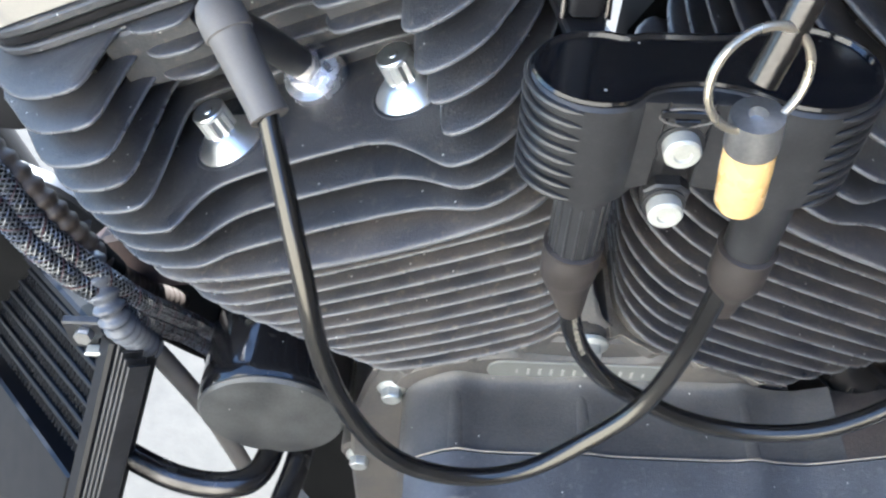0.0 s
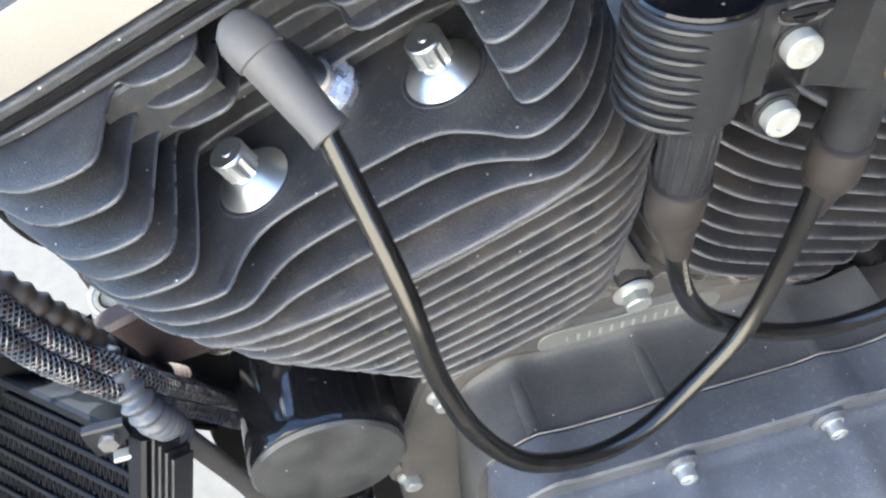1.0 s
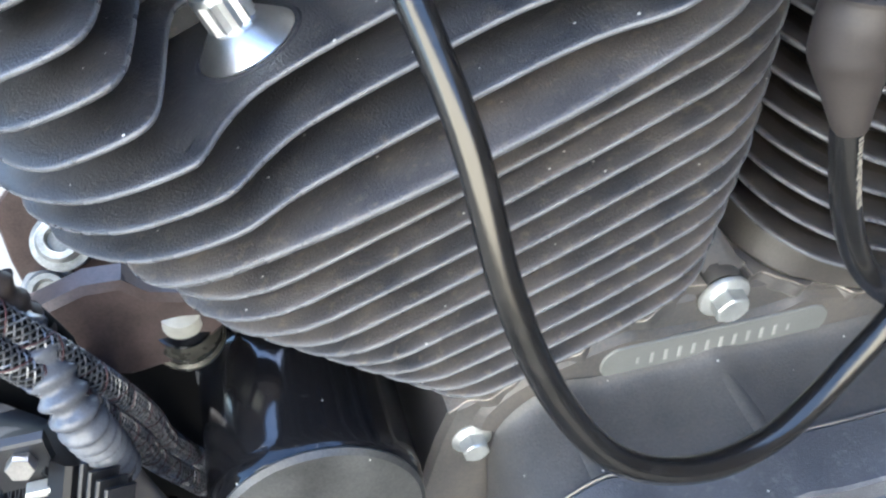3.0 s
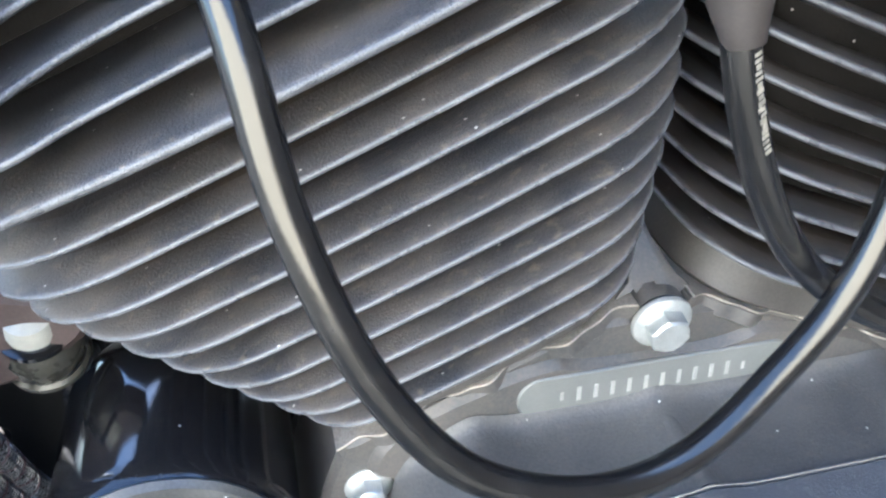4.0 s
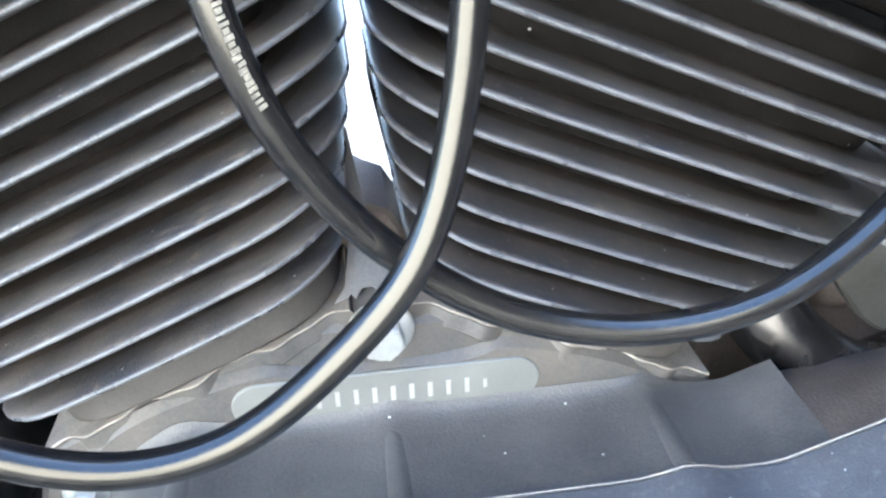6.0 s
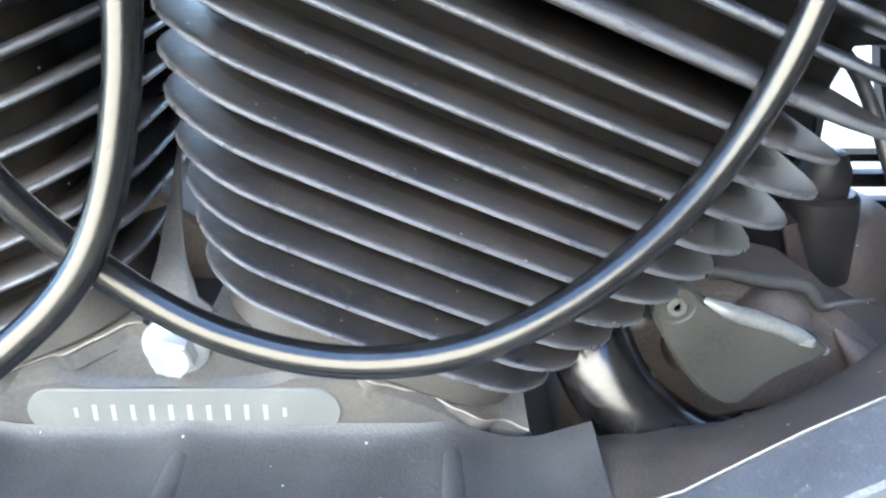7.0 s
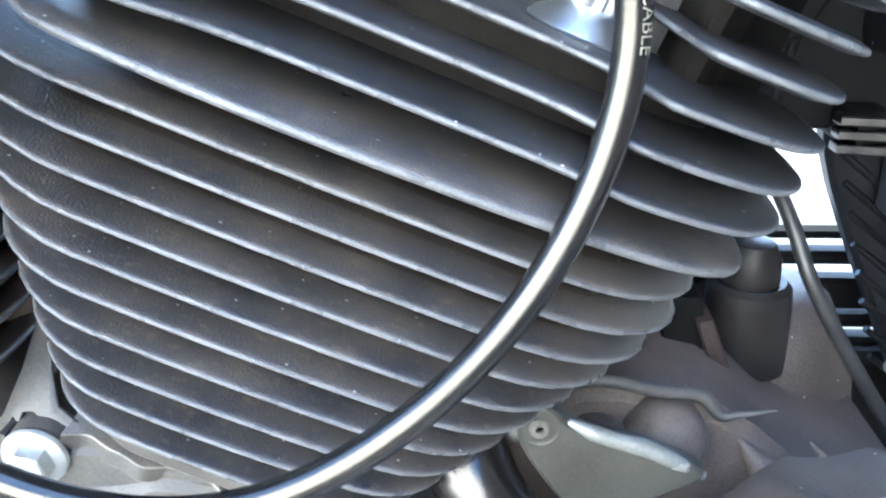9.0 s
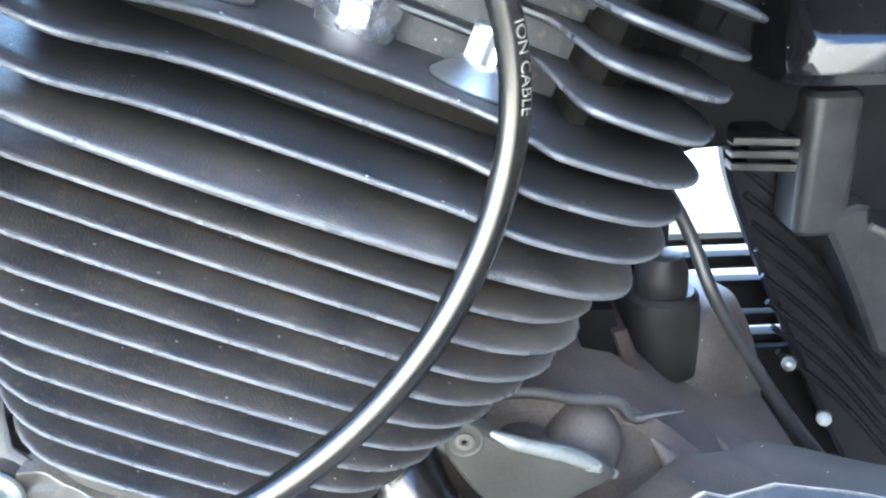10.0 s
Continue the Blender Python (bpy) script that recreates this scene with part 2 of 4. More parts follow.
def prism(outline, s0, s1, to=flat, edge=0.0015):
    o = outline if area2(outline) > 0 else outline[::-1]
    b = inset(o, edge)
    bm = bmesh.new()
    rings(bm, [[to(u, v, s0) for u, v in b], [to(u, v, s0 + edge) for u, v in o], [to(u, v, s1 - edge) for u, v in o], [to(u, v, s1) for u, v in b]])
    return bm


def axes(direction):
    w = Vector(direction).normalized()
    u = w.orthogonal().normalized()
    return u, w.cross(u), w


def lathe(profile, at, direction, n=32, points=0, depth=0.0):
    """Turned shape: profile rows (radius, height) along direction; points: a star or hexagon outline."""
    u, v, w = axes(direction)
    at = Vector(at)
    bm = bmesh.new()
    loops = []
    for r, h in profile:
        loops.append([at + w * h + (u * math.cos(2 * math.pi * i / n) + v * math.sin(2 * math.pi * i / n)) * max(r, 1e-5) for i in range(n)])
    rings(bm, loops)
    return bm


def star(r0, r1, count, h0, h1, at, direction, taper=1.0):
    """A fluted or many-sided prism."""
    u, v, w = axes(direction)
    at = Vector(at)
    bm = bmesh.new()
    loops = []
    for h, k in ((h0, 1.0), (h1 - 0.0004, taper), (h1, taper * 0.95)):
        loops.append([at + w * h + (u * math.cos(math.pi * i / count) + v * math.sin(math.pi * i / count)) * (r0 if i % 2 else r1) * k for i in range(2 * count)])
    rings(bm, loops)
    return bm


def spline(pts, per=12):
    p = [Vector(q) for q in pts]
    q = [2 * p[0] - p[1], *p, 2 * p[-1] - p[-2]]
    out = []
    for i in range(len(p) - 1):
        a, b, c, d = q[i:i + 4]
        for k in range(per):
            t = k / per
            out.append(0.5 * (2 * b + (c - a) * t + (2 * a - 5 * b + 4 * c - d) * t * t + (3 * b - a - 3 * c + d) * t ** 3))
    return out + [p[-1]]


def frames_along(path):
    t = [(path[min(i + 1, len(path) - 1)] - path[max(i - 1, 0)]).normalized() for i in range(len(path))]
    u = t[0].orthogonal().normalized()
    out = []
    for d in t:
        u = (u - d * u.dot(d)).normalized()
        out.append((u, d.cross(u)))
    return out


def tube(path, radius, n=16):
    """A round tube along a path; radius: a number, or a function of the way along, 0 to 1."""
    bm = bmesh.new()
    loops = []
    for i, (p, (u, v)) in enumerate(zip(path, frames_along(path))):
        r = radius(i / (len(path) - 1)) if callable(radius) else radius
        loops.append([p + (u * math.cos(2 * math.pi * k / n) + v * math.sin(2 * math.pi * k / n)) * r for k in range(n)])
    rings(bm, loops)
    return bm


def block(a, b, edge=0.002, to=flat):
    return prism([(a[0], a[1]), (b[0], a[1]), (b[0], b[1]), (a[0], b[1])], a[2], b[2], to, edge)


# ---- ground ----
bm = bmesh.new()
bmesh.ops.create_grid(bm, x_segments=8, y_segments=8, size=60)
for vert in bm.verts:
    vert.co.z = -0.46
tagged(part("ground", bm, GROUND, smooth=False), "pale sunlit concrete ground under the motorcycle", "ground", kind="structure")

# ---- unseen plain wall, added to close the yard and bounce sunlight on the engine ----
WALL = surface("cream_plaster", (0.80, 0.72, 0.58), 0.85, coarse=2.0, fine=40, bump=0.2, depth=0.003, vary=0.12)
bm = bmesh.new()
bmesh.ops.create_cube(bm, size=1, matrix=Matrix.Translation((-1.75, -2.9, 1.32)) @ Matrix.Rotation(radians(-30), 4, 'Z') @ Matrix.Diagonal((4.8, 0.2, 3.56, 1)))
tagged(part("bounce_wall", bm, WALL, smooth=False), "unseen cream plaster wall added behind the viewer to bounce sunlight", "wall", kind="structure")

# unseen dark wall, added to hold sky light off the right side
BOARDS = surface("brown_boards", (0.055, 0.045, 0.036), 0.9, coarse=2.0, fine=40, bump=0.3, depth=0.003, vary=0.25)
bm = bmesh.new()
bmesh.ops.create_cube(bm, size=1, matrix=Matrix.Translation((1.60, -1.80, 1.04)) @ Matrix.Diagonal((0.2, 4.8, 3.0, 1)))
tagged(part("sky_block_wall", bm, BOARDS, smooth=False), "unseen dark brown boarded wall added to block sky light from the right", "wall", kind="structure")

# unseen return, added to give the cables a bright reflection
bm = bmesh.new()
bmesh.ops.create_cube(bm, size=1, matrix=Matrix.Translation((0.90, -4.31, 1.04)) @ Matrix.Diagonal((1.4, 0.2, 3.0, 1)))
tagged(part("bounce_wall_end", bm, WALL, smooth=False), "unseen short cream plaster wall added to bounce sunlight on the cables", "wall", kind="structure")

# ---- fuel tank over the engine, out of view, added to keep the sun off it ----
bm = bmesh.new()
side_of_tank = [(-0.60, 0.13), (-0.54, 0.05), (-0.36, -0.04), (-0.16, -0.08), (0.05, -0.09), (0.38, -0.07), (0.62, 0.02), (0.70, 0.10)]
loop = chaikin(side_of_tank + [(x, 0.26 - y) for x, y in side_of_tank[::-1]], 2)
rings(bm, [[flat(x, 0.13 + (y - 0.13) * w, z) for x, y in loop] for w, z in ((0.80, 0.462), (0.96, 0.478), (1.0, 0.52), (0.96, 0.58), (0.72, 0.64), (0.30, 0.665))])
tank = thing("fuel_tank", (0, 0.11, 0.462), "gloss black fuel tank added out of view above the engine to shade it", "fuel tank")
part("shell", bm, GLOSS, tank)
for x in (-0.02, 0.02):
    part("mount", prism(rounded(x - 0.012, x + 0.012, 0.09, 0.13, 0.005), 0.376, 0.470, flat, 0.002), GLOSS, tank, "black tank mount")

# saddle and box out of view, added to block sun and sky at the rear
bm = bmesh.new()
saddle = chaikin([(0.30, -0.02), (0.44, -0.07), (0.74, -0.08), (1.05, -0.03), (1.12, 0.13), (1.05, 0.30), (0.70, 0.38), (0.20, 0.40), (0.16, 0.30), (0.17, 0.14)], 2)
rings(bm, [[flat(x, y, z) for x, y in inset(saddle, d)] for d, z in ((0.02, 0.315), (0.004, 0.322), (0.0, 0.345), (0.002, 0.420), (0.012, 0.448), (0.04, 0.458))])
seat = thing("saddle", (0.6, 0.2, 0.315), "unseen black saddle added behind the fuel tank to block light", "seat")
part("cushion", bm, BLACKPL, seat)
part("under_seat_blocker", prism(rounded(0.20, 0.66, 0.24, 0.37, 0.02), 0.215, 0.318, flat, 0.004), BLACKPL, seat, "unseen black box added under the saddle to block light from behind")

# ---- cylinders ----
HEAD_S = {1: 0.2035, 2: 0.2165, 3: 0.2294, 4: 0.2440, 5: 0.2575, 6: 0.2705, 7: 0.2830, 8: 0.2956}


def barrel_outline(k, s, side):
    win = min(0.0736 + 0.57 * (s - 0.0656), 0.057 + 0.414 * s - 0.003)
    wout = min(0.0736 + 0.53 * (s - 0.0656), 0.122) - (0.006 if side == 'R' else 0.0015)
    front = -0.012 - 0.0021 * (10 - k)
    r = 0.030 + 0.0024 * (10 - k)
    return rounded(0.057 - win, 0.057 + wout, front, 0.086 - front, r, 0.005)


def head_outline(k, full=0.0):
    back = [(0.178 + full, 0.118), (0.150, 0.128), (0.0, 0.128), (-0.045, 0.120), (-0.058, 0.090)]
    inner = [(-0.058, 0.020), (-0.048, -0.012), (-0.034, -0.033)]
    outer = [(0.190 + full, 0.060), (0.189 + full, 0.018), (0.181 + full * 0.4, -0.006)]
    if k == 0:
        front = [(-0.022, -0.041), (0.015, -0.045), (0.057, -0.045), (0.100, -0.042), (0.127, -0.038), (0.150, -0.033), (0.168, -0.022)]
        return chaikin(inner + front + [(0.178, -0.004), (0.182, 0.030), (0.182, 0.060)] + back, 2)
    if k <= 3:
        p = -0.036 + 0.009 * (k - 1)
        e = 0.005 if k == 3 else 0.0
        front = [(-0.022, -0.042), (-0.010, -0.0455), (-0.002, -0.044), (0.012, (p - 0.045) / 2 + 0.002), (0.028, p), (0.060, p + 0.001), (0.098 + e, p + 0.001),
                 (0.112 + e, (p - 0.036) / 2), (0.121 + e * 0.6, -0.0385), (0.128, -0.040), (0.146, -0.036), (0.165, -0.027)]
        return chaikin(inner + front + outer[::-1] + back, 2)
    o = {4: -0.037, 5: -0.036, 6: -0.034, 7: -0.026, 8: -0.018}[k]
    i = {4: -0.044, 5: -0.041, 6: -0.039, 7: -0.031, 8: -0.023}[k]
    d = i + 0.044
    inner = [(-0.058, 0.020), (-0.050, -0.008 + d * 0.6), (-0.036, i + 0.010), (-0.024, i + 0.002), (-0.012, i - 0.001), (-0.006, i + 0.003), (-0.0055, i + 0.012)]
    if k < 6:
        pocket = [(-0.005, 0.018), (0.000, 0.030), (0.118, 0.030), (0.123, 0.022)]
    else:
        pocket = [(-0.005, -0.006), (0.000, 0.001), (0.012, 0.002), (0.036, 0.003), (0.0365, 0.034), (0.083, 0.034), (0.0835, 0.004), (0.103, 0.005),
                  (0.113, 0.010), (0.120, 0.020)]
    outer = [(0.1255, o + 0.020), (0.1275, o + 0.004), (0.133, o - 0.001), (0.148, o + 0.001), (0.166, o + 0.008), (0.181 + full * 0.4, 0.000 + (o + 0.037) * 0.5), (0.189 + full, 0.022), (0.190 + full, 0.060)]
    return chaikin(inner + pocket + outer + back, 2)


def build_cylinder(side, where):
    def to(u, v, s):
        return cyl_point(side, u, v, s)
    base = to(0.057, 0.043, 0.04)
    cyl = thing("engine_barrel", base, f"black finned engine cylinder barrel, {where}", "engine cylinder", "cylinders of the engine")
    for k in range(1, 11):
        s = 0.1753 - 0.0128 * (k - 1)
        part("fin", plate(barrel_outline(k, s, side), s, 0.0026, to, root=0.016), (FIN, RIM, DARK_ROOT), cyl, angle=70)
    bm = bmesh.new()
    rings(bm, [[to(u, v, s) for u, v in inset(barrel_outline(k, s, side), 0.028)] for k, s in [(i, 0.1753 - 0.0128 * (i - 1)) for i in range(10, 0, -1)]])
    part("barrel", bm, GAP_SHADE, cyl, "cast wall between the fins, coloured near black for gap shade")
    part("base_flange", prism(rounded(-0.002, 0.116, 0.004, 0.082, 0.026, 0.003), 0.0388, 0.058, to), SKIRT, cyl, "smooth dusty skirt of the barrel")
    if side == 'L':
        lug = lathe([(0.004, 0), (0.0045, 0.002), (0.0045, 0.012), (0.003, 0.013)], to(0.060, 0.004, 0.170), to(0, -1, -0.1) - to(0, 0, 0), 16)
        part("lug", lug, BROWN, cyl, "small brownish cast lug")
    head = thing("finned_head_casting", to(0.057, 0.043, 0.183), f"black cast cylinder head with stepped cooling fins, {where}", "cylinder head", "cylinder heads")
    part("fin", plate(head_outline(0), 0.1895, 0.0036, to, root=0.008), (FIN, RIM, FIN), head, angle=70)
    for k, s in HEAD_S.items():
        part("fin", plate(head_outline(k, 0.011 if side == 'L' else 0.0), s, 0.0028, to, root=0.0042 if k > 3 else 0.006, grow=0.0006), (HEAD, RIM, HEAD), head, angle=70)
    core = [(-0.036, 0.016), (-0.016, 0.004), (0.020, 0.006), (0.110, 0.006), (0.140, 0.008), (0.154, 0.018), (0.158, 0.045), (0.184, 0.060), (0.184, 0.112), (-0.036, 0.112)]
    # core and towers: same paint as the fins, coloured near black as gap shade
    part("core", prism(core, 0.183, 0.2290, to), GAP_SHADE, head)
    part("outer_tower", prism(chaikin([(0.136, 0.030), (0.136, 0.008), (0.144, 0.008), (0.153, 0.022), (0.158, 0.045), (0.184, 0.060), (0.184, 0.112), (0.136, 0.112)], 1), 0.2300, 0.2960, to), GAP_SHADE, head)
    part("inner_tower", prism(chaikin([(-0.0075, 0.030), (-0.0075, -0.010), (-0.016, -0.010), (-0.036, 0.010), (-0.036, 0.112), (-0.0075, 0.112)], 1), 0.2300, 0.2960, to), GAP_SHADE, head)
    part("back_wall", prism([(-0.007, 0.040), (0.1355, 0.040), (0.1355, 0.112), (-0.007, 0.112)], 0.2300, 0.2960, to), HEAD, head)
    part("pocket_roof", prism([(-0.004, 0.012), (0.033, 0.012), (0.033, 0.0395), (-0.004, 0.0395)], 0.266, 0.2950, to), HEAD, head)
    part("pocket_roof", prism([(0.088, 0.014), (0.132, 0.014), (0.132, 0.0395), (0.088, 0.0395)], 0.266, 0.2950, to), HEAD, head)
    # rocker cover over the head
    cover = thing("rocker_cover", to(0.065, 0.06, 0.300), f"satin silver rocker cover, {where}", "rocker cover", "rocker covers")
    plan = chaikin([(-0.050, 0.014), (0.060, 0.014), (0.140, 0.014), (0.158, 0.0145), (0.172, 0.017), (0.184, 0.024), (0.194, 0.038), (0.199, 0.055), (0.199, 0.112), (0.190, 0.121), (-0.045, 0.121), (-0.055, 0.110), (-0.055, 0.022)], 2)
    for n, (s0, s1, d) in enumerate(((0.2985, 0.3025, 0.0), (0.3032, 0.3075, 0.0016), (0.3082, 0.3125, 0.0))):
        part("flange" if n != 1 else "gasket", prism(inset(plan, d), s0, s1, to, 0.0008), HEAD if n != 1 else BLACKPL, cover, "black flange" if n != 1 else "thin dark gasket")
    lid = chaikin([(-0.050, 0.0175), (0.060, 0.0175), (0.140, 0.0178), (0.1590, 0.0183), (0.1640, 0.0186), (0.1690, 0.0182), (0.1840, 0.0172), (0.196, 0.0240), (0.206, 0.0390), (0.211, 0.0560), (0.216, 0.0780), (0.218, 0.140), (0.200, 0.165),
                   (-0.045, 0.165), (-0.055, 0.112), (-0.055, 0.026)], 2)

    def slope(u, z):
        """The lid falls away towards the boss at its outer end."""
        return z - 0.18 * max(0.0, u - 0.164) * max(0.0, (z - 0.3140) / 0.025)

    def lean(u, v, z):
        """Past a crease near its outer end the wall leans back more."""
        return v + 0.0034 * min(1.0, max(0.0, (u - 0.164) / 0.006)) * max(0.0, min(1.0, (z - 0.3134) / 0.0244))
    bm = bmesh.new()
    rings(bm, [[to(u, lean(u, v, z), slope(u, z)) for u, v in inset(lid, d)] for d, z in ((0.0012, 0.3126), (0.0, 0.3134), (0.0020, 0.3378), (0.0028, 0.3386), (0.0060, 0.3387))])
    part("lid", bm, SILVER, cover, "satin silver lid with a sloping wall")
    bm = bmesh.new()
    rings(bm, [[to(u, lean(u, v, z), slope(u, z)) for u, v in inset(lid, d)] for d, z in ((0.0032, 0.3360), (0.0032, 0.3390), (0.0036, 0.3393), (0.0080, 0.3394), (0.0200, 0.3394))])
    part("top_panel", bm, PAINT, cover, "matt grey painted top")
    bm = bmesh.new()
    hump = chaikin([(-0.030, 0.080), (0.060, 0.082), (0.128, 0.083), (0.182, 0.080), (0.200, 0.092), (0.200, 0.150), (-0.030, 0.150)], 2)
    rings(bm, [[to(u, v, slope(u, z)) for u, v in inset(hump, d)] for d, z in ((-0.013, 0.3390), (-0.009, 0.3399), (-0.004, 0.3432), (0.001, 0.3476), (0.005, 0.3496), (0.010, 0.3502), (0.014, 0.3502))])
    part("top_step", bm, PAINT, cover, "soft raised ridge along the back")
    part("boss", lathe([(0.0180, 0.0), (0.0175, 0.013), (0.0160, 0.0160), (0.0, 0.0165)], to(0.191, 0.050, 0.3240), to(0, 0, 1), 36), PAINT, cover)
    for u, v in ((0.166, 0.114), (0.112, 0.084)):
        part("lid_bolt", lathe([(0.0105, 0.0), (0.0108, 0.001), (0.0100, 0.0026), (0.0072, 0.0030), (0.0074, 0.0080), (0.0062, 0.0095), (0.0040, 0.0095), (0.0036, 0.0060), (0.0, 0.0058)], to(u, v, 0.3470), to(0, 0, 1), 28), ZINC, cover, "pale round bolt head")
    # head bolts
    up = to(0, 0, 1)
    for u in (0.0144, 0.1045):
        at = to(u, 0.0075, 0.2312)
        bolt = thing("head_bolt", at, "chrome twelve-point head bolt with a conical skirt", "bolt", "head bolts")
        part("skirt", lathe([(0.0160, 0.0), (0.0164, 0.0010), (0.0158, 0.0017), (0.0098, 0.0072), (0.0080, 0.0084), (0.0060, 0.0086)], at, up, 48), CHROME, bolt)
        part("shank", star(0.0068, 0.0079, 12, 0.0078, 0.0182, at, up, 1.0), CHROME, bolt)
        part("cap", lathe([(0.0074, 0.0), (0.0079, 0.0005), (0.0079, 0.0018), (0.0074, 0.0024), (0.0064, 0.0024), (0.0050, 0.0019), (0.0022, 0.0018), (0.0018, 0.0022), (0.0, 0.0022)], at + up * 0.0178, up, 32), CHROME, bolt)
        part("washer", lathe([(0.0180, -0.0010), (0.0186, 0.0003), (0.0178, 0.0007), (0.0160, 0.0002)], at, up, 40), HEAD, bolt, "dark rim of the counterbore")
    # spark plug
    at = to(0.0612, 0.0290, 0.2385)
    lean = (to(0.0610, 0.000, 0.292) - at).normalized()
    plug = thing("spark_plug", at, "spark plug with heat-tinted hexagon and white insulator", "spark plug", "spark plugs")
    part("seat", lathe([(0.0146, -0.008), (0.0150, 0.0), (0.0138, 0.0030), (0.0085, 0.0036)], at, lean, 40), HEAT, plug, "blue and straw heat-tinted seat")
    part("hexagon", star(0.0095, 0.0095, 3, 0.002, 0.010, at, lean), HEAT, plug)
    part("insulator", lathe([(0.0062, 0.009), (0.0062, 0.014), (0.0045, 0.020)], at, lean, 24), WHITE, plug, "white ceramic insulator")
    return to


toL = build_cylinder('L', "front of the V")
toR = build_cylinder('R', "rear of the V")

# ---- plug boots and ignition cables ----
CABLE_R = 0.0045


def plug_boot(to, end_u, end_v, end_s, top_u, top_v, top_s):
    end, top = to(end_u, end_v, end_s), to(top_u, top_v, top_s)
    root = to(0.0615, 0.0235, 0.2505)
    boot = thing("spark_plug_boot", end, "grey rubber elbow boot pushed on the spark plug", "plug boot", "plug boots")
    d = (end - top).normalized()
    body = [top - d * 0.0088, top - d * 0.0078, top - d * 0.005, top, top + d * 0.006, top + d * 0.0088, top + d * 0.0092, top + d * 0.020, end - d * 0.005, end - d * 0.0028, end - d * 0.0004, end, end - d * 0.0005, end - d * 0.005]
    radii = [0.0012, 0.0045, 0.0078, 0.0097, 0.0098, 0.0096, 0.0087, 0.0083, 0.0076, 0.0079, 0.0079, 0.0075, 0.0066, 0.0050]

    def rad(t):
        x = t * (len(radii) - 1)
        i = min(int(x), len(radii) - 2)
        return radii[i] + (radii[i + 1] - radii[i]) * (x - i)
    part("sleeve", tube(body, rad, 28), BOOT, boot)
    part("leg", tube(spline([top + d * 0.004, (top + root) / 2, root], 6), lambda t: 0.0078 - 0.0008 * t, 24), PLASTIC, boot, "black rubber leg down to the plug")
    return end, d


endL, dirL = plug_boot(toL, 0.0536, -0.0366, 0.2693, 0.0633, -0.0066, 0.3003)
CABLE_FRONT = [endL - dirL * 0.004, (-0.1410, -0.0722, 0.1835), (-0.1340, -0.0886, 0.1423), (-0.1211, -0.0973, 0.1056), (-0.1011, -0.1015, 0.0779), (-0.0716, -0.1000, 0.0619), (-0.0426, -0.0944, 0.0606), (-0.0154, -0.0859, 0.0745), (0.0079, -0.0791, 0.0986), (0.0201, -0.0737, 0.1367), (0.0258, -0.0710, 0.1885)]
CABLE_REAR = [(-0.0374, -0.0716, 0.1903), (-0.0294, -0.0742, 0.1484), (-0.0136, -0.0717, 0.1144), (0.0090, -0.0684, 0.0884), (0.0376, -0.0701, 0.0714), (0.0716, -0.0719, 0.0650), (0.1062, -0.0710, 0.0707), (0.1393, -0.0631, 0.0879), (0.1673, -0.0521, 0.1139), (0.1862, -0.0442, 0.1478), (0.1926, -0.0412, 0.1842), (0.1845, -0.0418, 0.2208), (0.1629, -0.0459, 0.2578)]
for name, rows in (("front", CABLE_FRONT), ("rear", CABLE_REAR)):
    cab = thing("ignition_cable", rows[-1], "shiny black ignition cable hanging in a loop", "cable", "ignition cables")
    part("jacket", tube(spline(rows, 14), CABLE_R, 20), CABLE, cab)


def on_jacket(rows, start, side, lift=0.00006):
    """A map from (along, round) on a cable to world points; side: the direction that the print faces."""
    path = spline(rows, 14)
    way = [0.0]
    for a, b in zip(path, path[1:]):
        way.append(way[-1] + (b - a).length)

    def to(a, b, h=0.0):
        q = start + a
        i = max(0, min(len(path) - 2, int(np.searchsorted(way, q)) - 1))
        d = (path[i + 1] - path[i]).normalized()
        p = path[i].lerp(path[i + 1], (q - way[i]) / (way[i + 1] - way[i]))
        n = Vector(side)
        n = (n - d * n.dot(d)).normalized()
        w = d.cross(n)
        ang = b / CABLE_R
        return p + (n * math.cos(ang) + w * math.sin(ang)) * (CABLE_R + lift + h)
    return to


rear = [ob for ob in bpy.data.objects if ob.name.startswith("ignition_cable")][1]
onc = on_jacket(CABLE_REAR, 0.036, (0.36, -0.93, 0.05))
rnd = random.Random(4)
for first, count in ((0.0283, 4), (0.0400, 5)):
    for i in range(count * 2):
        a = first + 0.0007 + i * 0.00145 - 0.036
        w = 0.00038 + 0.00030 * rnd.random()
        lo, hi = -0.0013 + 0.0007 * rnd.random(), 0.0013 - 0.0007 * rnd.random()
        bm = bmesh.new()
        rings(bm, [[onc(x, b, h) for x, b in ((a - w, lo), (a + w, lo), (a + w + 0.0002, hi), (a - w + 0.0002, hi))] for h in (0.0, 0.00008)])
        part("print_bar", bm, PRINT, rear, "worn cream print", smooth=False)
curve = bpy.data.curves.new("print", 'FONT')
curve.body, curve.size = "ION CABLE", 0.0049
src = bpy.data.objects.new("print", curve)
scene.collection.objects.link(src)
bpy.context.view_layer.update()
flatmesh = src.evaluated_get(bpy.context.evaluated_depsgraph_get()).to_mesh()
onc = on_jacket(CABLE_REAR, 0.3915, (0.62, -0.78, 0.1))
bm = bmesh.new()
bm.from_mesh(flatmesh)
bmesh.ops.subdivide_edges(bm, edges=[e for e in bm.edges if e.calc_length() > 0.0012], cuts=3)
for vert in bm.verts:
    vert.co = onc(-vert.co.x, vert.co.y - 0.0016)
bpy.data.objects.remove(src)
bpy.data.curves.remove(curve)
